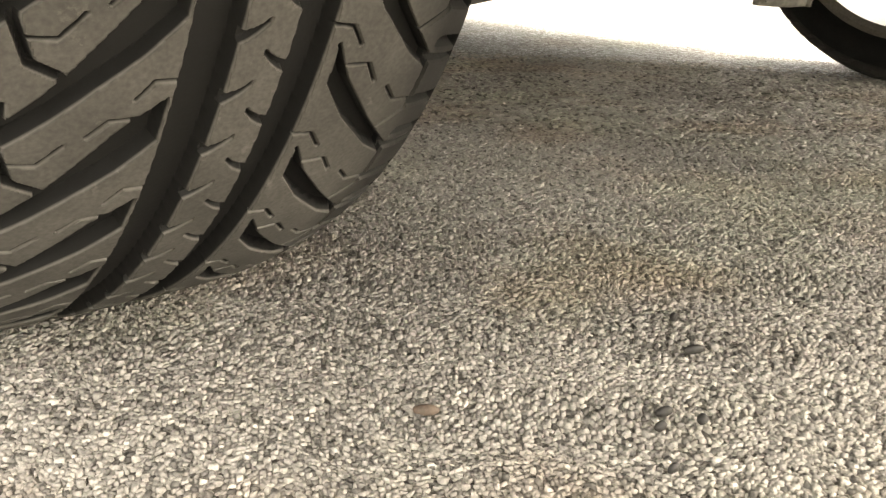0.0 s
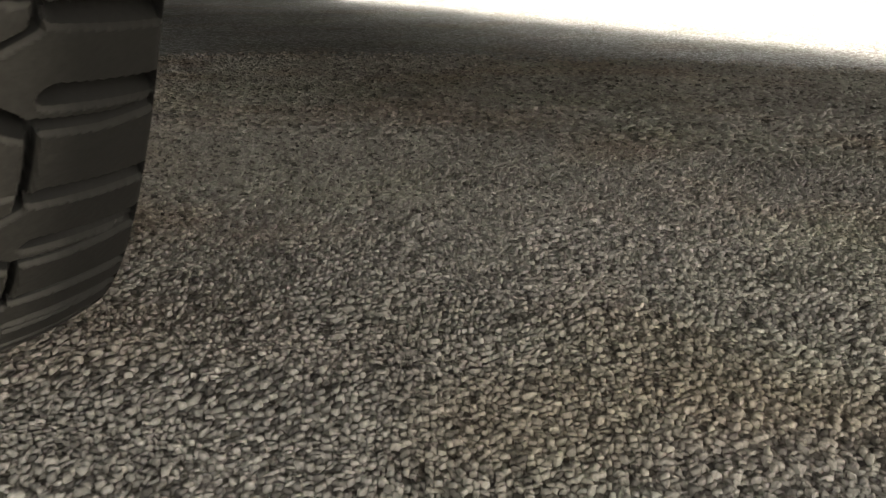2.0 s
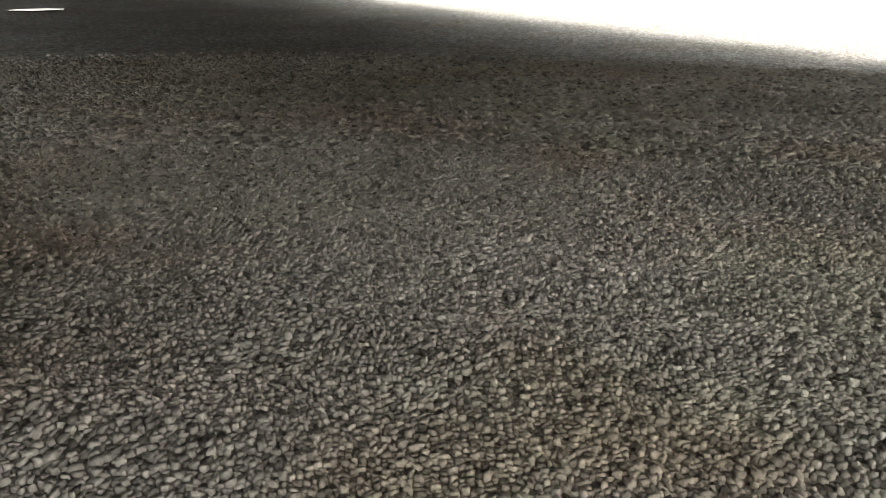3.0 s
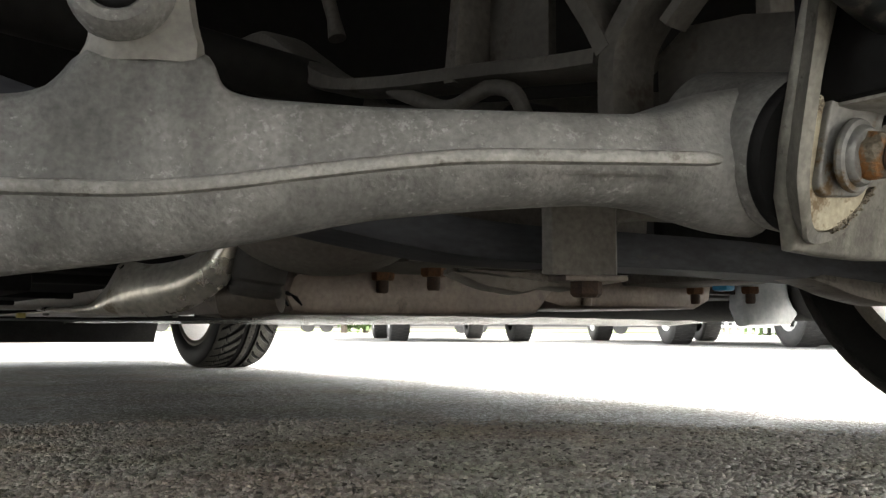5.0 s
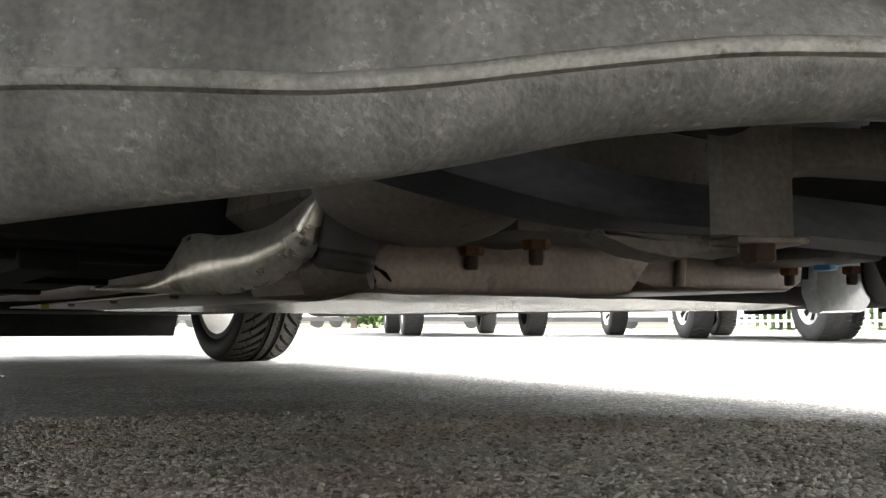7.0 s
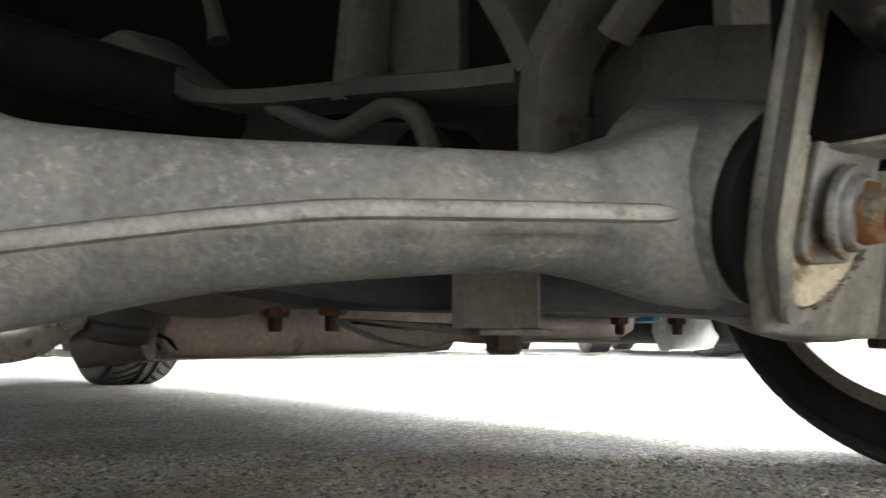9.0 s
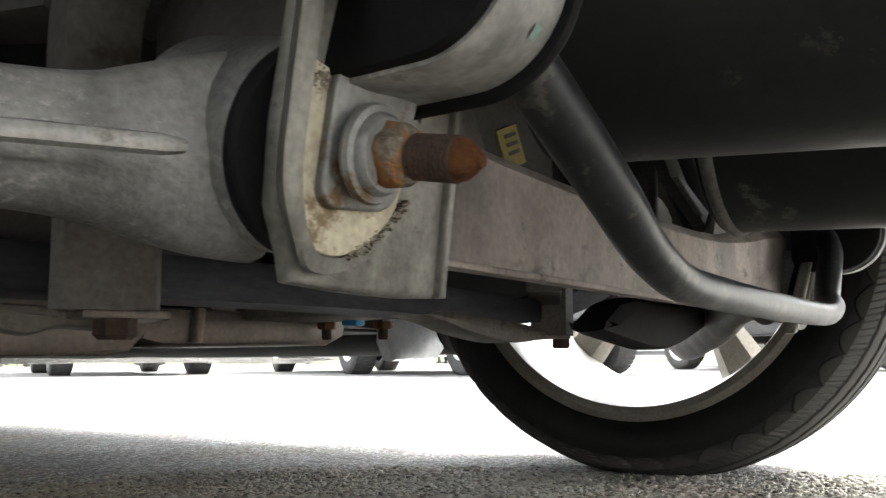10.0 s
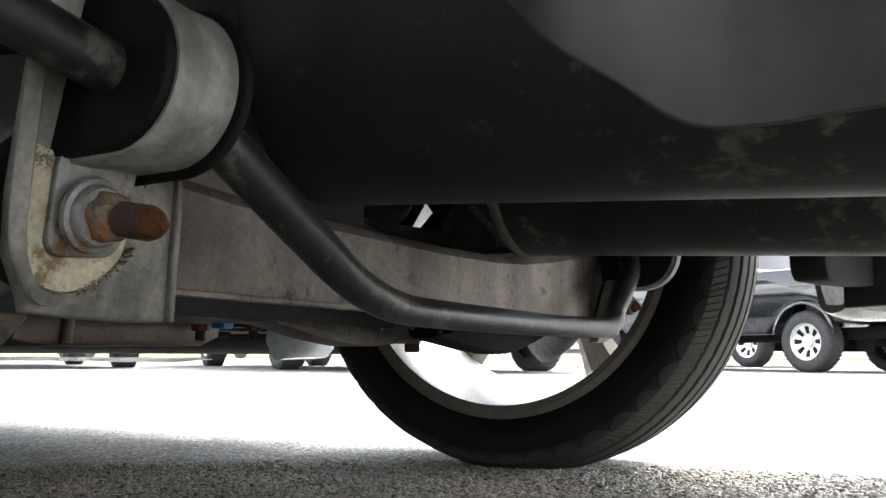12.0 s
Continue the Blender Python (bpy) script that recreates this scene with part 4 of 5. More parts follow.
    nut = lathe([(0.0088, 0.001), (0.0088, 0.0035), (0.0085, 0.0062), (0.0076, 0.0078), (0.006, 0.0084)], c + Vector((-0.001, 0, 0)), ax, 18)
    for v in nut.verts:
        off = v.co - c
        a = math.atan2(off.z, off.x)
        v.co += Vector((off.x, 0, off.z)) * (0.07 * math.cos(6 * a) + 0.1 * noise.noise(v.co * 260))
    part("nut", nut, NUT, b, "rust-stained worn nut", m, 60)
    c = c - ax * (0.014 if m else 0)
    thread = [(0.0062 - (0.0008 if k % 2 else 0), 0.003 + k * 0.00078) for k in range(26)]
    part("bolt", lathe(thread, c, ax, 20), RUST_DARK, b, "dark rusty bolt thread", m)
    part("bolt_tip", lathe([(0.0054, 0.0222), (0.0058, 0.0226), (0.0052, 0.0245), (0.0038, 0.0265), (0.0022, 0.0278), (0.0018, 0.029), (0.0008, 0.0295)], c, ax, 20), RUST_TIP, b, "orange rusty bolt tip", m)


def sway_bar():
    """The bar that runs through both rubber blocks and dips under the middle."""
    half = [(0.40, 0.262, 0.265), (0.48, 0.268, 0.259), (0.54, 0.277, 0.2545), (0.58, 0.2805, 0.2495), (0.606, 0.281, 0.2475), (0.622, 0.2785, 0.241), (0.6365, 0.274, 0.229), (0.6765, 0.270, 0.2037), (0.699, 0.270, 0.1915), (0.7155, 0.270, 0.185), (0.742, 0.270, 0.1792), (0.785, 0.270, 0.1778), (0.86, 0.270, 0.1772)]
    path = smooth_path(half + [(2 * XM - x, y + 0.01 * min(1, max(0, (0.72 - x) / 0.03)), z) for x, y, z in half[:1:-1]], 5)
    thick = [0.0073 + 0.0017 * min(1, max(0, (abs(q.x - XM) - 0.13) / 0.09)) for q in path]
    part("sway_bar", sweep(path, thick, 20), BAR_PAINT, car, "glossy black painted anti-roll bar")
    yc, zc, R, back = 0.2807, 0.2488, 0.028, 0.316
    for m in (False, True):
        bow = lambda r: [(2 * yc - y, z) for y, z in arc(yc, zc, r, -90, 90, 24)]
        block = lambda r: bow(r) + [(back, zc + r), (back, zc - r)]
        part("bar_bush", slab(block(R - 0.0012), yz(), 0.5835, 0.6155, 0.002), BLACK_RUBBER, car, "black rubber block round the anti-roll bar", m)
        part("bush_flange", slab(block(R + 0.0027), yz(), 0.6145, 0.6195, 0.002), BLACK_RUBBER, car, "", m)
        secs = []
        S, x0, x1 = (0.0325, 0.600, 0.611) if m else (R, 0.5877, 0.614)
        for y, z in [(back, zc - S)] + bow(S) + [(back, zc + S)]:
            v = Vector((0, y - yc, z - zc)).normalized() * 0.0024
            secs.append([Vector((x0, y, z)) - v, Vector((x0, y, z)), Vector((x0 + (x1 - x0) * 0.35, y, z)) + v * 0.25, Vector((x0 + (x1 - x0) * 0.7, y, z)) - v * 0.1, Vector((x1, y, z)), Vector((x1, y, z)) - v])
        strap = part("strap", loft(secs), STRAP, car, "pale metal strap round the rubber block", m)
        if not m:
            mark = [[Vector((x, yc - (R + 0.0004) * math.cos(radians(a)), zc + (R + 0.0004) * math.sin(radians(a)))) for x in (0.6055, 0.6085)] for a in range(-44, -35, 2)]
            part("ink_mark", loft(mark, caps=False, closed=False), TEAL, strap, "small teal ink mark")


def crossmember():
    """The boxed rear beam between both brackets and the lip under it."""
    prof = lambda zt: [(0.322, 0.184), (0.322, zt - 0.006), (0.328, zt), (0.365, zt + 0.004), (0.372, zt - 0.004), (0.372, 0.192), (0.368, 0.192), (0.368, zt - 0.008), (0.331, zt - 0.006), (0.3262, zt - 0.011), (0.3262, 0.184)]
    secs = []
    for x, zt in ((0.622, 0.236), (0.66, 0.2315), (0.70, 0.2288), (0.76, 0.2275), (0.82, 0.227), (XM, 0.227), (0.95, 0.2285), (1.0, 0.232), (1.05, 0.238), (1.10, 0.246), (1.15, 0.253), (1.18, 0.256)):
        secs.append([(x, y, z) for y, z in prof(zt)])
    part("rear_crossmember", loft(secs), BEAM, car, "grey boxed rear crossmember")
    part("crossmember_lip", slab([(0.645, 0.3195), (0.66, 0.3185), (0.71, 0.3195), (0.715, 0.3185), (0.80, 0.3188), (0.805, 0.3198), (1.08, 0.319), (1.12, 0.3198), (1.12, 0.3268), (0.645, 0.3268)], xy(0.1812), 0.0, 0.0026, 0.0006), BEAM, car)
    for m in (False, True):
        part("gusset", slab([(0.615, 0.225), (0.66, 0.226), (0.735, 0.2265), (0.72, 0.25), (0.67, 0.30), (0.615, 0.33)], xz(0.345), 0.0, 0.008, 0.002), CAST_DULL, car, "dull grey gusset above the beam", m)
    part("stay_plate", slab([(0.775, 0.232), (0.9, 0.238), (0.9, 0.30), (0.79, 0.34), (0.74, 0.34)], xz(0.40), 0.0, 0.006, 0.0015), SUBFRAME, car, "dull stay plate above the beam")
    # invented plate, added to close the bright gap behind the spring
    part("gap_filler_plate", slab([(0.9, 0.205), (1.4, 0.213), (1.42, 0.278), (0.9, 0.278)], xz(0.64), 0.0, 0.012, 0.002), DARK, car, "dark plate added to fill the gap behind the spring")
    label = part("warning_label", slab([(0.828, 0.276), (0.85, 0.285), (0.862, 0.265), (0.84, 0.256)], xz(0.3985), 0.0, 0.001), YELLOW, car, "yellow label with illegible dark print")
    for k in range(3):
        d = 0.0045 * k
        part("print_bar", slab([(0.836 + d * 0.5, 0.2755 - d), (0.8485 + d * 0.5, 0.2805 - d), (0.8495 + d * 0.5, 0.2785 - d), (0.837 + d * 0.5, 0.2735 - d)], xz(0.3979), 0.0, 0.0004), INK, label)


def subframe(m):
    """Ribbed casting above the arm: bars round dark pockets."""
    f = new("subframe")
    f.parent, f.location = car, ((2 * XM - 0.55) if m else 0.55, 0.5, 0.27)
    f.matrix_parent_inverse = Matrix.Translation(-Vector(car.location))
    tagged(f, "dull cast aluminium subframe with ribs and pockets")
    deep = Vector((0.997, 0.074, 0))     # away from the wheel

    def bar(points, w, d):
        secs = []
        pts = [Vector(q) for q in points]
        for i, q in enumerate(pts):
            t = (pts[min(i + 1, len(pts) - 1)] - pts[max(i - 1, 0)]).normalized()
            up = deep.cross(t).normalized() * (w + 0.006 * min(1, max(0, (q.y - 0.585) / 0.05))) / 2
            b = deep * d
            secs.append([q + up * 0.7, q + up + b * 0.12, q + up + b, q - up + b, q - up + b * 0.12, q - up * 0.7])
        return loft(secs)

    def wall(outline, near, thick, bevel=0.001):
        """A web in the casting's plane; outline in (y, z)."""
        return slab(outline, lambda u, v, w: Vector((0.5535 + (0.478 - u) * 0.0745, u, v)) + deep * (near + w), 0.0, thick, bevel)

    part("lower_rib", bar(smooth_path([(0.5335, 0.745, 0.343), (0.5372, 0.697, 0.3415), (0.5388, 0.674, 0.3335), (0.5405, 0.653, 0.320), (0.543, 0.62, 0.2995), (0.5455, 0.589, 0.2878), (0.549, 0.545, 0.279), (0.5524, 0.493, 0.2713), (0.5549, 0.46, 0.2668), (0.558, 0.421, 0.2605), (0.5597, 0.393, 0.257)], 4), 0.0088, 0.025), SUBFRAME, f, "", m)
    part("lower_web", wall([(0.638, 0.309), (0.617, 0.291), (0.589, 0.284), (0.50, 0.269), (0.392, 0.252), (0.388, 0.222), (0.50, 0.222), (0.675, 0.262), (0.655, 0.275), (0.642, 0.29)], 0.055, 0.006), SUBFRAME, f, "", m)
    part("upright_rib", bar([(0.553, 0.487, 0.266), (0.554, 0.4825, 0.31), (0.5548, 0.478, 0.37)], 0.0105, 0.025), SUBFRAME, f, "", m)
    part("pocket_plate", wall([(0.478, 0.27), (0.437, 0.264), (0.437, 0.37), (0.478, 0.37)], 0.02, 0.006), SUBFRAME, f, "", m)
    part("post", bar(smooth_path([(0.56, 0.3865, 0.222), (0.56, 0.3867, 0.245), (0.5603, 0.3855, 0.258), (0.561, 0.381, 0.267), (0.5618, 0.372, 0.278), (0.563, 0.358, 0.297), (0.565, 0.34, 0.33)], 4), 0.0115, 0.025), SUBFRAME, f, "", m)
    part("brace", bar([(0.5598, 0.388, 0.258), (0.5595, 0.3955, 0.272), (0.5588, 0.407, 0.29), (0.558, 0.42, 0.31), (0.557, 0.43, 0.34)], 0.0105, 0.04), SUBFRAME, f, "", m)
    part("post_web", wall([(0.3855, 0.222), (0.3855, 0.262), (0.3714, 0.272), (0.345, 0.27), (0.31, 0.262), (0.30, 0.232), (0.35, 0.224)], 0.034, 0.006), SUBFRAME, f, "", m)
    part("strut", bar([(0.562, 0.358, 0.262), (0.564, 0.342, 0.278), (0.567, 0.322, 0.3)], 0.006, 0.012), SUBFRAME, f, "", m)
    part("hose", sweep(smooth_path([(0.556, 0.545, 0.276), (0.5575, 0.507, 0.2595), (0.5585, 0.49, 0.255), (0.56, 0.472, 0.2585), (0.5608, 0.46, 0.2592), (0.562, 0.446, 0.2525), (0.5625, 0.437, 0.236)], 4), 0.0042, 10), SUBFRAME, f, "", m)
    # shade put into the cover's near-black colour
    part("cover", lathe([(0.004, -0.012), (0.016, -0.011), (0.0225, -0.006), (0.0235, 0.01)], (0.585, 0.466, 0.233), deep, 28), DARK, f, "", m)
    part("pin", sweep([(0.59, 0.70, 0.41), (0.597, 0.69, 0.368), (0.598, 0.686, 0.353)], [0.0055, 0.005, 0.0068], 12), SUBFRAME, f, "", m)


def spring_and_legs():
    """The flat transverse spring and the two posts that clamp it."""
    half = [(0.27, 0.60, 0.27), (0.36, 0.592, 0.245), (0.45, 0.585, 0.222), (0.53, 0.58, 0.207), (0.60, 0.576, 0.1985), (0.66, 0.575, 0.196), (0.76, 0.575, 0.1975), (XM, 0.575, 0.199)]
    pts = smooth_path(half + [(2 * XM - x, y, z) for x, y, z in half[-2::-1]], 4)
    secs = []
    for q in pts:
        k = min(1, abs(q.x - XM) / 0.6)
        w, h = 0.03 - 0.006 * k, 0.0105 + 0.002 * (1 - k)
        secs.append([q + Vector((0, a * w, b * h)) for a, b in ((-1, -0.7), (-0.93, -1), (0.93, -1), (1, -0.7), (1, 0.7), (0.93, 1), (-0.93, 1), (-1, 0.7))])
    part("leaf_spring", loft(secs), LEAF, car, "black composite transverse leaf spring")
    for m in (False, True):
        leg = new("spring_clamp")
        leg.parent, leg.location = car, ((2 * XM - 0.672) if m else 0.672, 0.505, 0.2)
        leg.matrix_parent_inverse = Matrix.Translation(-Vector(car.location))
        tagged(leg, "dull grey cast post clamping the spring")
        rot = lambda u, v, w: Vector((0.674 + 0.89 * u + 0.456 * v, 0.524 - 0.456 * u + 0.89 * v, w))
        secs = []
        for z, k in ((0.174, 1.0), (0.205, 1.0), (0.228, 1.03), (0.243, 1.15), (0.254, 1.4), (0.262, 1.7)):
            secs.append([(0.665 + k * u, 0.508 + k * v, z) for u, v in ((-0.0265, 0.0035), (-0.0245, -0.003), (0.0155, -0.0143), (0.0205, -0.0108), (0.033, 0.015), (0.002, 0.023))])
        part("post", loft(secs), CAST_DULL, leg, "", m)
        part("foot_plate", slab([(-0.012, -0.028), (0.0255, -0.028), (0.027, 0.03), (-0.024, 0.03)], rot, 0.1705, 0.174, 0.001), BEAM, leg, "", m)
        part("foot_nut", lathe([(0.0095, 0.0), (0.0095, 0.008), (0.0075, 0.010), (0.004, 0.010)], rot(0.003, -0.019, 0.1712), (0, 0, -1), 6), RUST_DARK, leg, "", m)
        part("post_wing", slab([(0.02, 0.2), (0.0245, 0.2055), (0.033, 0.2095), (0.05, 0.211), (0.1, 0.2095), (0.1, 0.232), (0.02, 0.232)], lambda u, v, w: rot(u, w, v), -0.02, 0.012, 0.003), CAST_DULL, leg, "", m)
        if m:
            leg.location += Vector((0.092, 0.036, 0))
            part("lower_casting", slab(curve2([(0.965, 0.186), (1.004, 0.18), (1.034, 0.174), (1.084, 0.168), (1.12, 0.1665), (1.176, 0.1705), (1.2, 0.1715)]) + [(1.2, 0.178), (1.1, 0.186), (0.99, 0.191)], xz(0.545), 0.0, 0.035, 0.003), CASING, leg)
            continue
        part("lower_casting", slab(curve2([(-0.075, 0.176), (-0.056, 0.168), (-0.043, 0.1655), (-0.031, 0.1638), (-0.018, 0.1675), (0.0, 0.1662)]) + [(0.0, 0.1757), (-0.075, 0.179)], lambda u, v, w: rot(u, w, v), -0.006, 0.03, 0.003), CASING, leg, "", m)


def gearbox():
    """Transaxle casing with the sump, its studs and the shields round the pipes."""
    g = new("transaxle")
    g.parent, g.location = car, (XM, 0.7, 0.25)
    g.matrix_parent_inverse = Matrix.Translation(-Vector(car.location))
    tagged(g, "dull aluminium transaxle above the rear axle")
    part("casing", slab([(0.575, 0.262), (0.57, 0.224), (0.60, 0.204), (0.66, 0.198), (0.84, 0.198), (0.86, 0.206), (0.865, 0.262)], xz(), 0.62, 0.98, 0.012), CASING, g)
    for x, y in ((0.70, 0.75), (2 * XM - 0.70, 0.75)):
        part("flange", slab([(x - 0.045, y - 0.075), (x + 0.03, y - 0.08), (x + 0.05, y - 0.02), (x + 0.045, y + 0.06), (x - 0.05, y + 0.06)], xy(0.1915), 0.0, 0.012, 0.004), CAST_DULL, g)
    part("sump", slab([(0.636, 0.199), (0.618, 0.185), (0.612, 0.168), (0.618, 0.156), (0.64, 0.1535), (0.87, 0.1565), (0.888, 0.159), (0.916, 0.189), (0.918, 0.203)], xz(), 0.79, 1.02, 0.006), PAN, g, "warm grey aluminium sump")
    part("rear_shield", slab([(0.92, 0.2), (0.905, 0.171), (0.93, 0.166), (1.15, 0.168), (1.175, 0.178), (1.18, 0.2)], xz(), 0.80, 1.02, 0.006), PAN, g)
    sheet = bmesh.new()
    rows = []
    for y in np.linspace(0.80, 1.62, 16):
        rows.append([sheet.verts.new((x, y, 0.1505 + 0.0012 * noise.noise(Vector((x * 14, y * 3, 2))) - 0.002 * (x > 1.15) + 0.004 * (y < 0.85))) for x in np.linspace(0.62 + 0.03 * noise.noise(Vector((0, y * 8, 5))), 1.17 - 0.1 * (y - 0.8), 40)])
    for a, b in zip(rows, rows[1:]):
        for k in range(39):
            sheet.faces.new((a[k], a[k + 1], b[k + 1], b[k]))
    bmesh.ops.solidify(sheet, geom=sheet.faces[:], thickness=0.0015)
    bmesh.ops.recalc_face_normals(sheet, faces=sheet.faces)
    part("shield_sheet", sheet, SHEET, g, "bright creased heat shield sheet")
    part("shield_rib", sweep([(0.965, 0.797, 0.20), (0.962, 0.797, 0.168)], 0.006, 10), PAN, g)
    for x, y in ((0.702, 0.787), (0.706, 0.715), (1.13, 0.787), (1.161, 0.735)):
        part("stud", lathe([(0.0055, 0.0), (0.0055, 0.017), (0.0045, 0.019)], (x, y, 0.1925), (0, 0, -1), 12), RUST_DARK, g)
        part("stud_nut", lathe([(0.0105, 0.0), (0.0105, 0.006), (0.009, 0.008), (0.006, 0.008)], (x, y, 0.1925), (0, 0, -1), 6), RUST, g)
    part("connector", boxes(((1.1, 0.722, 0.186), (1.116, 0.742, 0.1985)), bevel=0.003), BLUE, g, "bright blue plastic plug")
    part("rubber_boot", lathe([(0.017, 0.0), (0.0195, 0.002), (0.0205, 0.006), (0.019, 0.0085), (0.019, 0.0105), (0.0215, 0.013), (0.0225, 0.03), (0.0225, 0.075), (0.024, 0.1)], (0.566, 0.75, 0.1655), (0.1, -0.12, 1), 36), BOOT, g, "dusty dark rubber boot")
    part("short_pipe", lathe([(0.012, 0.0), (0.0165, 0.001), (0.0165, 0.045), (0.012, 0.046)], (0.551, 0.775, 0.165), (0.75, -0.65, 0.12), 28), BROWN_PIPE, g)
    rng = random.Random(12)
    frayed = bmesh.new()
    for k in range(26):
        q = Vector((0.586 + rng.gauss(0, 0.006), 0.765 + rng.gauss(0, 0.004), 0.166 + rng.gauss(0, 0.004)))
        d = Vector((rng.uniform(-1, 1), rng.uniform(-0.6, 0.6), rng.uniform(-0.7, 0.7))).normalized() * rng.uniform(0.003, 0.009)
        sweep([q - d, q + Vector((0, 0, 0.001)), q + d], [0.0008, 0.0019, 0.0006], 5, frayed)
    part("frayed_boot", frayed, BLACK_RUBBER, g, "frayed black rubber scraps")
    part("drive_shaft", sweep([(0.24, 0.6, 0.31), (0.56, 0.64, 0.30)], 0.016, 14), DARK, g)
    part("drive_shaft", sweep([(0.24, 0.6, 0.31), (0.56, 0.64, 0.30)], 0.016, 14), DARK, g, "", True)
    bulge = bmesh.new()
    bmesh.ops.create_uvsphere(bulge, u_segments=36, v_segments=18, radius=1, matrix=Matrix.Translation((0.605, 0.71, 0.222)) @ Matrix.Rotation(radians(-12), 4, "Z") @ Matrix.Diagonal((0.075, 0.065, 0.041, 1)))
    part("casing_bulge", bulge, CASING, g)
    # the curled bright shield by the left pipe
    top = [(0.4575, 0.941, 0.1597), (0.4765, 0.899, 0.1598), (0.4855, 0.879, 0.1646), (0.4938, 0.860, 0.1858), (0.4961, 0.855, 0.1926), (0.5022, 0.842, 0.1944), (0.5105, 0.823, 0.1918), (0.5196, 0.803, 0.1927), (0.5304, 0.779, 0.1976), (0.5448, 0.747, 0.2166)]
    bot = [(0.4547, 0.947, 0.1562), (0.4714, 0.910, 0.1542), (0.4845, 0.881, 0.1529), (0.5065, 0.832, 0.1508), (0.5157, 0.811, 0.1513), (0.5246, 0.792, 0.154), (0.531, 0.777, 0.1584), (0.5392, 0.759, 0.1678), (0.5452, 0.746, 0.1786), (0.5488, 0.738, 0.2136)]
    secs = []
    for a, b in zip(smooth_path(top, 4), smooth_path(bot, 4)):
        mid = (a + b) / 2 + Vector((-0.018, -0.024, -0.004)) * min(1, (a - b).length / 0.03)
        face = [a * (1 - t) ** 2 + mid * 2 * t * (1 - t) + b * t * t for t in (k / 8 for k in range(9))]
        secs.append(face + [q + ARM_N * 0.0025 for q in face[::-1]])
    part("curled_shield", loft(secs), SHIELD, g, "bright curled heat shield")


def mufflers():
    for m in (False, True):
        at, axis = ((0.785, 0.315, 0.308), (0, -1, -0.055)) if m else ((0.7459, 0.32, 0.3118), (0.1816, -1, -0.0385))
        R = 0.0765 if m else 0.0789
        prof = [(0.02, 0.0), (R - 0.0145, 0.001), (R - 0.0065, 0.004), (R - 0.004, 0.0), (R - 0.0005, -0.001), (R + 0.001, 0.004), (R, 0.009), (R, 0.2), (R, 0.45), (R + 0.0025, 0.452), (R + 0.0015, 0.458), (0.03, 0.46)]
        part("muffler", lathe(prof, at, axis, 64), MUFFLER, car, "long black cylindrical muffler with pale scuffs", m)
        x, front, z = at
        part("muffler_inlet", sweep(smooth_path([(x + 0.01, front, z), (x + 0.025, front + 0.035, z + 0.025), (x + 0.05, front + 0.085, z + 0.065), (x + 0.06, front + 0.18, z + 0.1)]), 0.024, 16), CAST_DULL, car, "", m)
        if m:
            part("cap_rim", lathe([(R + 0.0007, 0.001), (R + 0.0023, 0.004), (R + 0.0023, 0.007), (R + 0.0007, 0.0095)], at, axis, 64, caps=False), SCUFFED, car, "scuffed rolled rim of the muffler's end", m)
        if not m:
            continue
        hook = [Vector((0.4474, 0.518, 0.3165)) + Vector((-0.478, -0.868, 0)) * 0.02 * math.cos(radians(a)) + Vector((0, 0, 0.02)) * math.sin(radians(a)) for a in range(60, 300, 12)]
        part("hanger_ring", sweep(hook, 0.0045, 10), SCUFFED, car, "open metal hanger ring", m)
        part("hanger_core", lathe([(0.004, -0.012), (0.014, -0.011), (0.016, -0.006), (0.016, 0.02)], (0.4474, 0.524, 0.3135), (-0.87, 0.49, 0), 24), DARK, car, "", m)
        for k, z in enumerate((0.268, 0.283)):
            part("cable", sweep(smooth_path([(0.897, 0.43, z + 0.022), (0.867, 0.42, z + 0.012), (0.837, 0.42, z), (0.802, 0.42, z), (0.779, 0.425, z + 0.02), (0.757, 0.44, z + 0.05)], 5), 0.0085, 10), DARK, car, "dark cable above the beam", m)
        part("hanger_strap", slab([(0.825, 0.264), (0.829, 0.262), (0.781, 0.244), (0.777, 0.246)], xz(0.336), 0.0, 0.004, 0.001), SCUFFED, car, "narrow diagonal hanger strap", m)
    # grey valance over the tail pipes
    edge = [(0.5745, 0.15, 0.255), (0.578, 0.128, 0.2295), (0.587, 0.1134, 0.2186), (0.597, 0.1, 0.2095), (0.603, 0.0845, 0.2085), (0.605, 0.06, 0.21), (0.603, -0.02, 0.2115)]
    pts = smooth_path(edge, 8)
    secs = []
    for q in pts:
        secs.append([q, q + Vector((-0.0015, 0, 0.0005)), q + Vector((-0.004, 0, 0.008)), q + Vector((-0.008, 0, 0.027)), Vector((q.x - 0.014, q.y, 0.285)), Vector((q.x - 0.011, q.y, 0.295)), Vector((q.x - 0.006, q.y, 0.285)), q + Vector((0.001, 0, 0.007))])
    part("tail_valance", loft(secs), LINER, car, "smooth grey plastic valance beside the muffler")


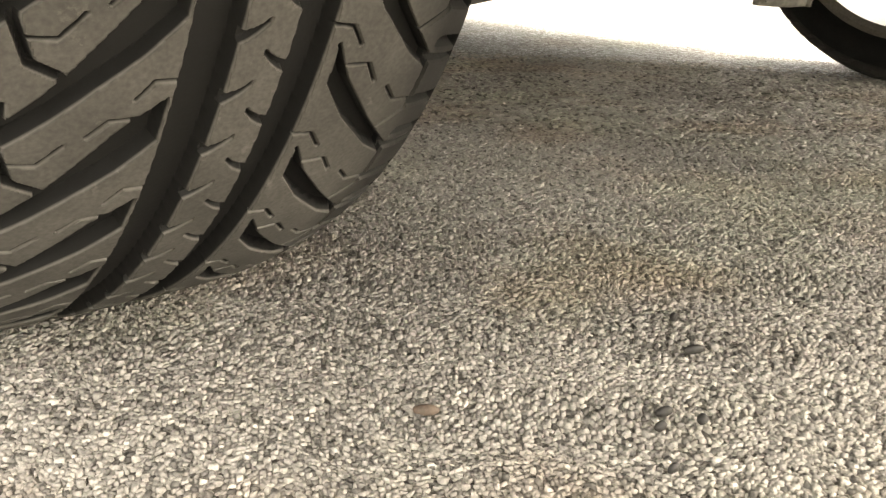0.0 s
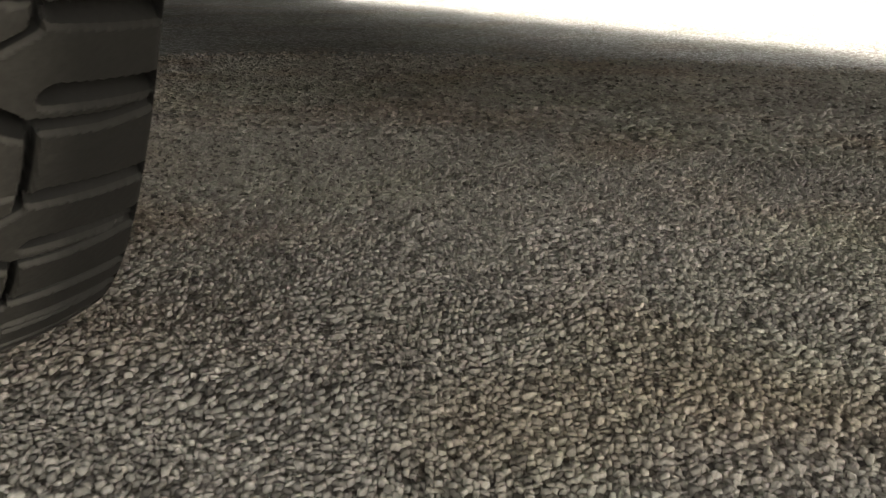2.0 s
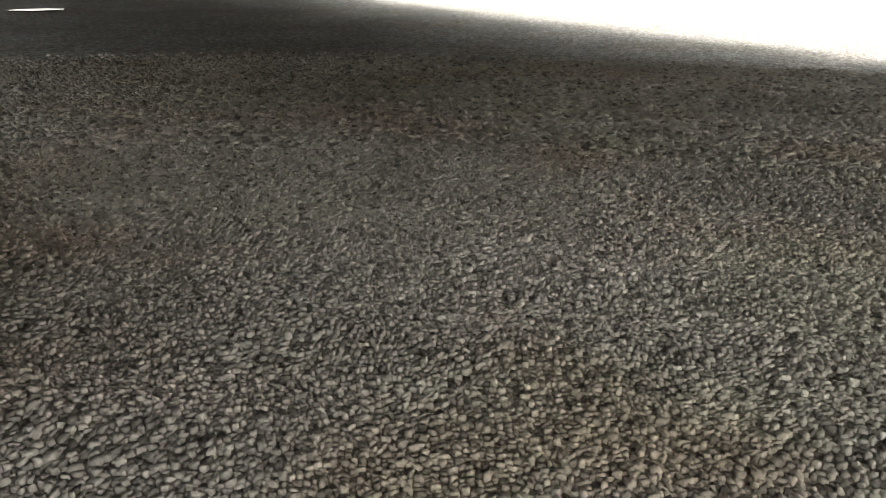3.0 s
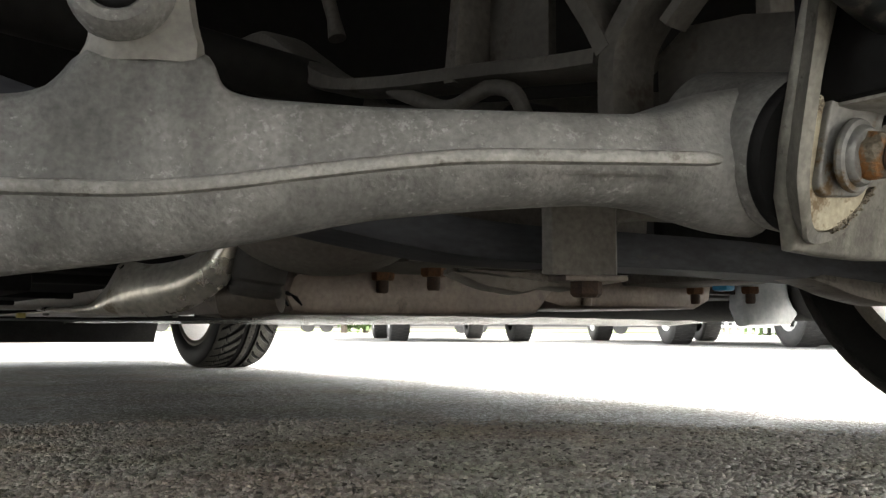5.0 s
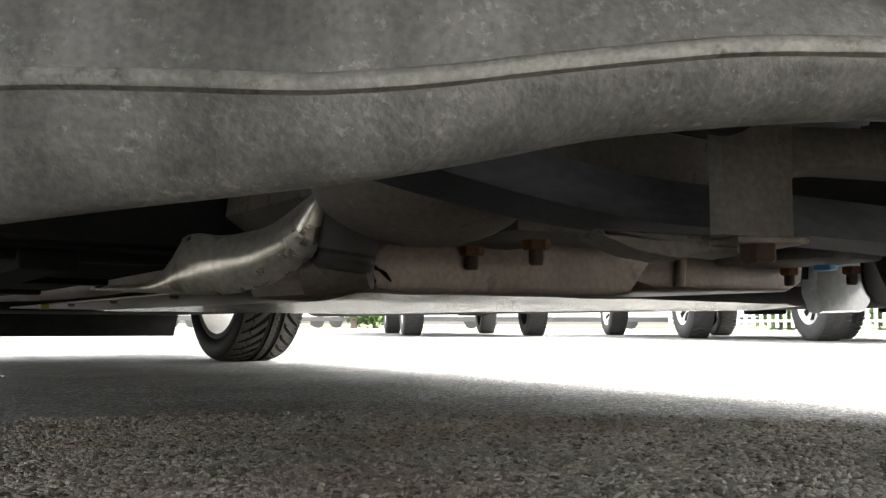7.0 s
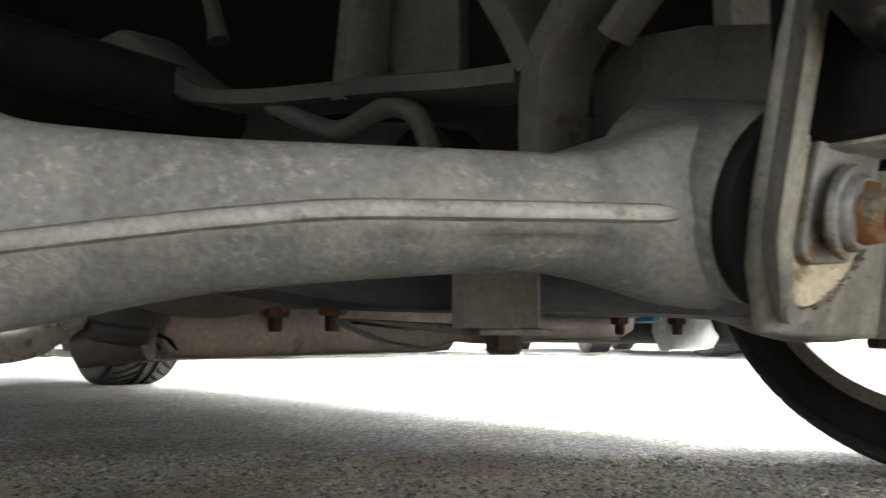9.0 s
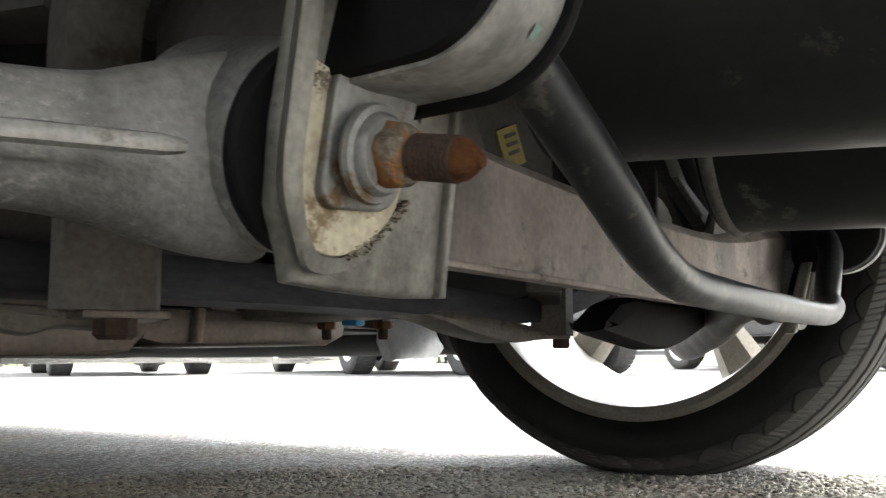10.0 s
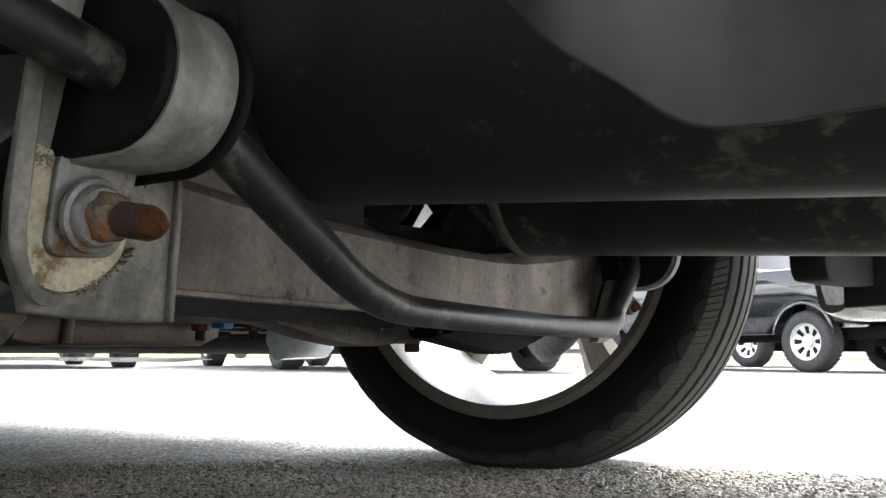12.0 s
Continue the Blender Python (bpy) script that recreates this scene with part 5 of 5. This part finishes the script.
def right_corner():
    """Hub, disc and lower link inside the right rear wheel, and the flap behind it."""
    c = Vector((1.63, 0.6, 0.322))
    part("brake_disc", lathe([(0.06, 0.0), (0.14, 0.0), (0.14, 0.022), (0.06, 0.022)], c, (1, 0, 0), 64), BROWN_PIPE, car, "brake disc")
    # two dark plates added; their edges frame the bright gap through the wheel
    part("upright", slab([(0.649, 0.47), (0.663, 0.415), (0.641, 0.398), (0.624, 0.404), (0.617, 0.47), (0.56, 0.47), (0.56, 0.36), (0.64, 0.335), (0.722, 0.341), (0.695, 0.368), (0.72, 0.40), (0.72, 0.47)], yz(1.495), 0.0, 0.012, 0.002), DARK, car, "dark upright added to frame the gap inside the wheel")
    part("gap_edge_plate", slab([(0.736, 0.342), (0.71, 0.38), (0.722, 0.40), (0.80, 0.41), (0.80, 0.33)], yz(1.495), 0.0, 0.004, 0.001), DARK, car)
    part("knuckle", lathe([(0.03, -0.19), (0.055, -0.18), (0.06, -0.1), (0.05, -0.08)], c, (1, 0, 0), 28), CAST_DULL, car)
    # the link's shade is put into its near-black colour
    under = curve2([(1.088, 0.1735), (1.108, 0.1707), (1.17, 0.1636), (1.222, 0.1594), (1.28, 0.1636), (1.355, 0.1806), (1.412, 0.1953), (1.474, 0.212)])
    part("lower_link", slab(under + [(1.474, 0.24), (1.36, 0.216), (1.28, 0.205), (1.17, 0.206), (1.13, 0.2), (1.1, 0.186)], xz(0.45), 0.0, 0.035, 0.01), DARK, car, "lower link with shade in its dark colour")
    part("caliper", boxes(((1.60, 0.72, 0.262), (1.68, 0.77, 0.34)), bevel=0.015), DARK, car)
    flap = arc(0.018, 0.0215, 0.018, 180, 270, 6) + [(0.1, 0.006), (0.225, 0.012), (0.227, 0.19), (0.0, 0.19)]
    along, back = Vector((0.222, -0.027, 0)).normalized(), Vector((0.12, 0.99, 0))
    part("rear_flap", slab(flap, lambda u, v, w: Vector((1.298, 0.177, 0.2275 + v)) + along * u - back * w, 0.0, 0.035, 0.004), DARK, car, "black plastic flap behind the wheel")
    part("flap_return", slab([(0.15, 0.216), (0.15, 0.42), (-0.02, 0.42), (-0.02, 0.225)], yz(1.535), 0.0, 0.02, 0.004), DARK, car)
    line = smooth_path([(1.615, 0.175, 0.213), (1.635, 0.164, 0.207), (1.662, 0.149, 0.205), (1.705, 0.12, 0.206), (1.737, 0.065, 0.213), (1.75, -0.02, 0.224), (1.75, -0.15, 0.235)], 5)
    secs = []
    for i, q in enumerate(line):
        t = (line[min(i + 1, len(line) - 1)] - line[max(i - 1, 0)])
        o = Vector((-t.y, t.x, 0)).normalized()      # outboard
        secs.append([q + o * a + Vector((0, 0, b)) for a, b in ((-0.03, 0.012), (-0.018, 0.003), (-0.004, 0.0), (0.008, 0.004), (0.014, 0.014), (0.017, 0.03), (0.02, 0.05), (0.012, 0.05), (0.009, 0.03), (0.003, 0.012), (-0.016, 0.01), (-0.028, 0.017))])
    part("bumper_corner", loft(secs), TAUPE, car, "glossy taupe lower corner of the rear bumper")


THETA_NEAR = list(np.arange(8, 74, 0.125)) + list(np.arange(74, 110, 0.5)) + list(np.arange(110, 368, 2.0))
THETA_MID = list(np.arange(10, 120, 0.22)) + list(np.arange(120, 370, 1.0))
THETA_FAR = list(np.arange(0, 360, 0.9))
body_shell()
tunnel()
wheel(car, (0.1395, 0.548, 0.323), 0.334, 0.1225, THETA_NEAR, FINE_US, 1, "rear wheel with a worn directional tyre", slant=0.09)
wheel(car, (1.63, 0.6, 0.322), 0.333, 0.126, THETA_MID, np.linspace(-1, 1, 190), -1, "rear wheel with an alloy rim and a ribbed tyre", rim_r=0.247, ribbed=True)
wheel(car, (1.56, FRONT_Y, 0.31), 0.318, 0.115, THETA_FAR, np.linspace(-1, 1, 80), -1, "front wheel with a directional tyre and pale rim", rim_r=0.225)
for side in (False, True):
    control_arm(side)
    bracket(side)
    subframe(side)
sway_bar()
crossmember()
spring_and_legs()
gearbox()
mufflers()
right_corner()


# ---- the car park round it ----
TRUCK_BLACK = surf("black_truck_paint", (0.006, 0.008, 0.012), (0.01, 0.012, 0.017), 3, (0.08, 0.15), 0, 0.0, 60, coat=1.0)
TRUCK_GREY = surf("grey_truck_paint", (0.2, 0.21, 0.22), (0.24, 0.25, 0.26), 3, (0.15, 0.25), 0.3, 0.0, 60, coat=0.8)
TRUCK_BLUE = surf("blue_truck_paint", (0.03, 0.09, 0.16), (0.04, 0.11, 0.19), 3, (0.15, 0.25), 0.2, 0.0, 60, coat=0.8)
TRUCK_WHITE = surf("white_truck_paint", (0.7, 0.7, 0.69), (0.78, 0.78, 0.77), 3, (0.2, 0.3), 0, 0.0, 60, coat=0.6)
CHROME = plain("chrome", (0.75, 0.75, 0.76), 0.12, 1.0)
RIM_BRIGHT = surf("bright_truck_rim", (0.6, 0.6, 0.6), (0.72, 0.72, 0.71), 20, (0.25, 0.4), 0.5, 0.02, 100)
TRUCK_RUBBER = surf("truck_rubber", (0.03, 0.03, 0.031), (0.055, 0.054, 0.052), 15, (0.65, 0.85), 0, 0.2, 120, depth=0.003)
GLASS = plain("dark_glass", (0.02, 0.025, 0.03), 0.05, 0.0, 0.5)
RED_LENS = plain("red_lens", (0.55, 0.02, 0.02), 0.15, 0.0, 0.6)
WHITE_LENS = plain("white_lens", (0.8, 0.8, 0.8), 0.15, 0.0, 0.6)
STICKER_RED = plain("sticker_red", (0.6, 0.05, 0.05), 0.4)
STICKER_GREY = plain("sticker_grey", (0.55, 0.56, 0.58), 0.4)
PLASTIC = surf("grey_bumper_plastic", (0.05, 0.05, 0.052), (0.08, 0.08, 0.082), 12, (0.5, 0.7), 0, 0.05, 100)


def truck_wheel(at, out, parent):
    """at: the wheel's centre; out: +1 where the outer face is towards +x."""
    R, h = 0.395, 0.135
    w = new("wheel")
    w.parent, w.location = parent, at
    bm = lathe([(0.245, -h * 0.9), (0.275, -h), (0.33, -h * 1.02), (R - 0.03, -h * 0.95), (R - 0.008, -h * 0.8), (R, -h * 0.5), (R, h * 0.5), (R - 0.008, h * 0.8), (R - 0.03, h * 0.95), (0.33, h * 1.02), (0.275, h), (0.245, h * 0.9)], (0, 0, 0), (1, 0, 0), 72, caps=False)
    t = part("tyre", bm, TRUCK_RUBBER, None)
    t.parent = w
    bm = bmesh.new()
    for k in range(40):
        a = 2 * math.pi * k / 40
        for x0, x1, sh in ((-h * 0.85, -h * 0.32, 0.0), (-h * 0.25, h * 0.25, 0.5), (h * 0.32, h * 0.85, 0.0)):
            b = a + sh * 2 * math.pi / 40
            q = Matrix.Rotation(b, 4, "X")
            bmesh.ops.create_cube(bm, size=1, matrix=q @ Matrix.Translation(((x0 + x1) / 2, 0, R)) @ Matrix.Diagonal((x1 - x0, 0.05, 0.006, 1)))
    t = part("tread", bm, TRUCK_RUBBER, None, smooth=0)
    t.parent = w
    rim = part("rim", lathe([(0.04, 0.075), (0.07, 0.072), (0.08, 0.05), (0.1, 0.055), (0.2, 0.085), (0.225, 0.09), (0.24, 0.118), (0.25, 0.122), (0.252, 0.11), (0.235, 0.06), (0.2, 0.0), (0.1, -0.02)], (0, 0, 0), (out, 0, 0), 56), RIM_BRIGHT, None, "bright silver wheel with eight slots")
    rim.parent = w
    for k in range(8):
        a = 2 * math.pi * k / 8
        q = Matrix.Rotation(a, 4, "X")
        slot = slab([(-0.022, 0.105), (0.022, 0.105), (0.034, 0.2), (-0.034, 0.2)], lambda u, v, w: q @ Vector((out * (0.058 + (v - 0.105) * 0.3 + w), u, v)), -0.03, 0.006, 0.004)
        s = part("slot", slot, DARK, None)
        s.parent = w
    return w


def pickup(at, heading, paint, label, wheelbase=3.6, size=1.0):
    """A pickup truck; at: the point of the ground under its left rear wheel; heading: degrees clockwise from +y."""
    t = thing("pickup_truck", (0, 0, 0), label, "truck", "pickup trucks in the car park")
    track, W = 1.66, 1.98
    x0 = -0.16       # outer left flank; the wheel's middle is at x = 0
    arch = lambda y: arc(y, 0.42, 0.5, 0, 180, 14)
    lowz, more = 0.62, wheelbase - 3.6
    out = [(-1.18, 0.62), (-1.2, 1.35), (0.75, 1.38), (0.82, 1.42), (0.95, 1.92), (2.35 + more, 1.93), (2.9 + more, 1.42), (4.2 + more, 1.32), (4.48 + more, 1.1), (4.5 + more, 0.62)] + [(y, max(z, lowz)) for y, z in arch(wheelbase)] + [(2.9 + more, 0.5), (0.62, 0.5)] + [(y, max(z, lowz)) for y, z in arch(0.0)]
    def put(ob):
        ob.parent = t
        return ob
    put(part("body", slab(out, yz(), x0, x0 + W, 0.06), paint, None))
    for s in (x0 - 0.004, x0 + W - 0.002):
        put(part("side_window", slab([(0.98, 1.45), (1.06, 1.85), (2.25 + more, 1.86), (2.7 + more, 1.45)], yz(s), 0.0, 0.006), GLASS, None))
        for yy in (0.0, wheelbase):
            rim = arc(yy, 0.42, 0.5, 8, 172, 16)
            put(part("arch_lip", slab(rim + [(yy + (y - yy) * 0.92, 0.42 + (z - 0.42) * 0.92) for y, z in rim[::-1]], yz(s), -0.012, 0.018, 0.004), paint, None))
        put(part("body_crease", boxes(((s - 0.006, -1.15, 1.13), (s + 0.006, 4.3 + more, 1.145))), paint, None))
    put(part("tailgate", slab([(x0 + 0.18, 0.75), (x0 + W - 0.18, 0.75), (x0 + W - 0.18, 1.33), (x0 + 0.18, 1.33)], xz(-1.235), 0.0, 0.03, 0.01), paint, None))
    put(part("rear_bumper", boxes(((x0 + 0.02, -1.42, 0.50), (x0 + W - 0.02, -1.2, 0.74)), bevel=0.03), PLASTIC, None, "grey plastic rear bumper"))
    put(part("bumper_bar", boxes(((x0 + 0.15, -1.435, 0.6), (x0 + W - 0.15, -1.41, 0.72)), bevel=0.01), CHROME, None))
    for xx in (x0 - 0.003, x0 + W - 0.157):
        put(part("tail_lamp", boxes(((xx, -1.225, 0.86), (xx + 0.16, -1.0, 1.3)), bevel=0.02), RED_LENS, None, "red tail lamp"))
        put(part("reversing_lamp", boxes(((xx + 0.01, -1.23, 0.92), (xx + 0.15, -1.2, 1.0)), bevel=0.008), WHITE_LENS, None))
    put(part("sticker", slab([(-0.95, 1.12), (-0.78, 1.12), (-0.75, 1.22), (-0.93, 1.22)], yz(x0 - 0.005), 0.0, 0.003), STICKER_RED, None))
    put(part("sticker", slab([(-0.78, 1.12), (-0.52, 1.12), (-0.5, 1.22), (-0.75, 1.22)], yz(x0 - 0.005), 0.0, 0.003), STICKER_GREY, None))
    put(part("chassis", boxes(((0.3, -1.1, 0.42), (0.45, 4.3 + more, 0.58)), ((1.2, -1.1, 0.42), (1.35, 4.3 + more, 0.58)), ((0.0, -0.06, 0.34), (1.66, 0.06, 0.46)), ((0.65, -0.18, 0.27), (1.0, 0.18, 0.55)), bevel=0.02), DARK, None))
    put(part("exhaust", sweep(smooth_path([(1.45, 0.6, 0.42), (1.48, -0.4, 0.44), (1.5, -1.2, 0.42)]), 0.04, 14), CAST_DULL, None))
    for xx, o in ((0.0, -1), (track, 1)):
        for yy in (0.0, wheelbase):
            truck_wheel((xx, yy, 0.395), o, t)
    t.matrix_basis = Matrix.Translation(at) @ Matrix.Rotation(-radians(heading), 4, "Z") @ Matrix.Scale(size, 4)
    return t


pickup((10.9, 1.3, 0), 33, TRUCK_BLACK, "glossy black pickup truck with chrome wheels", wheelbase=4.2, size=0.85)
pickup((7.93, 4.86, 0), 33, TRUCK_WHITE, "white pickup truck parked beside a black one")
pickup((8.24, 6.59, 0), 32.5, TRUCK_BLUE, "blue pickup truck parked in a row")
pickup((6.7, 10.0, 0), 28, TRUCK_WHITE, "white pickup truck at the end of the row")
pickup((15.9, 2.85, 0), 33, TRUCK_GREY, "grey pickup truck in the row behind")

TRAILER = surf("white_trailer_skin", (0.68, 0.68, 0.67), (0.76, 0.76, 0.75), 2, (0.35, 0.5), 0, 0.02, 40)
GRASS = surf("grass", (0.1, 0.14, 0.05), (0.17, 0.21, 0.09), 1.5, (0.8, 0.95), 0, 0.3, 30, depth=0.03)
LEAVES = surf("leaves", (0.045, 0.09, 0.02), (0.1, 0.17, 0.045), 2, (0.6, 0.8), 0, 0.0, 20)
BARK = surf("bark", (0.1, 0.08, 0.06), (0.17, 0.14, 0.11), 12, (0.8, 0.95), 0, 0.4, 60, depth=0.01)
FENCE = surf("white_fence", (0.7, 0.7, 0.68), (0.78, 0.78, 0.76), 3, (0.5, 0.7), 0, 0.02, 40)


def trailer(at, heading, length):
    t = thing("travel_trailer", (0, 0, 0), "white travel trailer with small dark windows", "trailer", "trailers along the edge")
    def put(ob):
        ob.parent = t
    put(part("body", boxes(((-length / 2, -1.2, 0.55), (length / 2, 1.2, 3.0)), bevel=0.12), TRAILER, None))
    k = int(length // 1.8)
    for i in range(k):
        x = -length / 2 + 0.9 + i * (length - 1.2) / k
        put(part("window", boxes(((x, -1.22, 1.5), (x + 0.8, -1.19, 2.1)), bevel=0.02), GLASS, None))
    put(part("skirt", boxes(((-length / 2 + 0.2, -1.19, 0.35), (length / 2 - 0.2, -1.1, 0.56))), PLASTIC, None))
    for x in (-0.5, 0.45):
        put(part("wheel", lathe([(0.1, -0.1), (0.34, -0.11), (0.36, -0.06), (0.36, 0.06), (0.34, 0.11)], (x, -1.05, 0.36), (0, -1, 0), 32), TRUCK_RUBBER, None))
    t.matrix_basis = Matrix.Translation(at) @ Matrix.Rotation(radians(heading), 4, "Z")


for i, (deg, dist, length) in enumerate(((10, 46, 8), (19, 44, 7), (28, 47, 9), (38, 45, 7.5), (47, 46, 8), (57, 44, 9), (66, 48, 8))):
    a = radians(deg)
    trailer((dist * math.sin(a), dist * math.cos(a), 0), -deg, length)


def tree(at, height, seed):
    rng = random.Random(seed)
    t = thing("tree", at, "leafy green tree behind the car park", "tree", "trees behind the car park")
    at = Vector(at)
    part("trunk", sweep(smooth_path([at, at + Vector((0.1, 0, height * 0.3)), at + Vector((-0.1, 0.1, height * 0.6)), at + Vector((0, 0, height * 0.85))]), [0.22 - 0.011 * k for k in range(19)], 10), BARK, t)
    limbs = bmesh.new()
    tips = []
    for k in range(9):
        a, z = rng.uniform(0, 6.28), height * rng.uniform(0.3, 0.7)
        b = at + Vector((0, 0, z))
        e = b + Vector((math.cos(a), math.sin(a), rng.uniform(0.3, 0.9))) * height * rng.uniform(0.18, 0.3)
        sweep([b, b.lerp(e, 0.5) + Vector((0, 0, -0.1)), e], [0.09, 0.06, 0.025], 7, limbs)
        tips.append(e)
    part("limbs", limbs, BARK, t)
    n = 2600
    v, f = [], []
    for k in range(n):
        c = rng.choice(tips) + Vector((rng.gauss(0, 1), rng.gauss(0, 1), rng.gauss(0, 0.8))) * height * 0.1
        u = Vector((rng.uniform(-1, 1), rng.uniform(-1, 1), rng.uniform(-1, 1))).normalized() * 0.16
        w = u.cross(Vector((rng.uniform(-1, 1), rng.uniform(-1, 1), rng.uniform(-1, 1)))).normalized() * 0.09
        i = len(v)
        v += [c - u, c + w, c + u, c - w]
        f.append((i, i + 1, i + 2, i + 3))
    me = bpy.data.meshes.new("crown")
    me.from_pydata([tuple(q - at) for q in v], [], f)
    finish("crown", me, LEAVES, t, "", at, 0)


for i, (deg, dist, hh) in enumerate(((24, 60, 8), (27, 64, 9), (33, 70, 8), (51, 62, 8), (54, 66, 9), (60, 70, 8))):
    a = radians(deg)
    tree((dist * math.sin(a), dist * math.cos(a), 0), hh, i)

for i, (deg, dist, hh) in enumerate(((29.6, 41, 2.6), (31, 42, 2.2), (57, 40, 2.8), (59, 41, 2.4), (63, 40, 2.6))):
    a = radians(deg)
    tree((dist * math.sin(a), dist * math.cos(a), -0.55), hh, 40 + i)

verge = bmesh.new()
ring = [[(r * math.sin(radians(d)), r * math.cos(radians(d)), z) for d in range(-20, 131, 5)] for r, z in ((58, 0.0), (58.1, 0.1), (150, 0.4))]
rows = [[verge.verts.new(q) for q in s] for s in ring]
for a, b in zip(rows, rows[1:]):
    for i in range(len(a) - 1):
        verge.faces.new((a[i], a[i + 1], b[i + 1], b[i]))
bmesh.ops.recalc_face_normals(verge, faces=verge.faces)
tagged(part("grass_verge", verge, GRASS, smooth=0), "green grass verge beyond the car park", "grass", kind="structure")

fence = thing("fence", (30, 22, 0), "white picket fence at the car park's edge", "fence")
for k in range(34):
    a = radians(50 + k * 0.45)
    q = Vector((35.5 * math.sin(a), 35.5 * math.cos(a), 0))
    part("picket", boxes(((q.x - 0.05, q.y - 0.05, 0.1), (q.x + 0.05, q.y + 0.05, 1.1)), bevel=0.01), FENCE, fence)
for z in (0.35, 0.85):
    pts = [(35.45 * math.sin(radians(d)), 35.45 * math.cos(radians(d)), z) for d in range(50, 67, 2)]
    part("rail", sweep(pts, 0.045, 8), FENCE, fence)

# ---- small things on the ground ----
SEED = surf("dark_seed", (0.01, 0.009, 0.008), (0.022, 0.02, 0.017), 200, (0.6, 0.8), 0, 0.1)
LEAFBIT = surf("dry_leaf", (0.06, 0.042, 0.03), (0.1, 0.072, 0.052), 150, (0.6, 0.8), 0, 0.1)
WATER = plain("shallow_water", (0.012, 0.012, 0.012), 0.03)


def scrap(x, y, a, l, w, material, name, label):
    bm = bmesh.new()
    bmesh.ops.create_uvsphere(bm, u_segments=10, v_segments=6, radius=1, matrix=Matrix.Translation((x, y, 0.005)) @ Matrix.Rotation(radians(a), 4, "Z") @ Matrix.Diagonal((l * 0.6, w * 0.6, 0.0026, 1)))
    for v in bm.verts:
        v.co.z += 0.0006 * noise.noise(v.co * 300)
    tagged(part(name, bm, material), label, "debris")


for x, y, a, l, w in ((0.373, 0.202, -25, 0.011, 0.0042), (0.305, 0.171, -15, 0.009, 0.004), (0.314, 0.156, 20, 0.006, 0.0045), (0.293, 0.164, -10, 0.006, 0.0035), (0.40, 0.235, 30, 0.006, 0.004), (0.27, 0.14, 0, 0.006, 0.003)):
    scrap(x, y, a, l, w, SEED, "seed_husk", "small dark seed husk lying on the asphalt")
scrap(0.217, 0.24, -40, 0.011, 0.005, LEAFBIT, "leaf_scrap", "tiny brown leaf scrap on the asphalt")
tagged(part("puddle", slab([(0.52, 2.62), (0.58, 2.59), (0.64, 2.605), (0.66, 2.63), (0.61, 2.66), (0.55, 2.655)], xy(0.0), 0.0004, 0.004, 0.0), WATER), "shallow dark puddle under the car", "puddle")
aggregate()
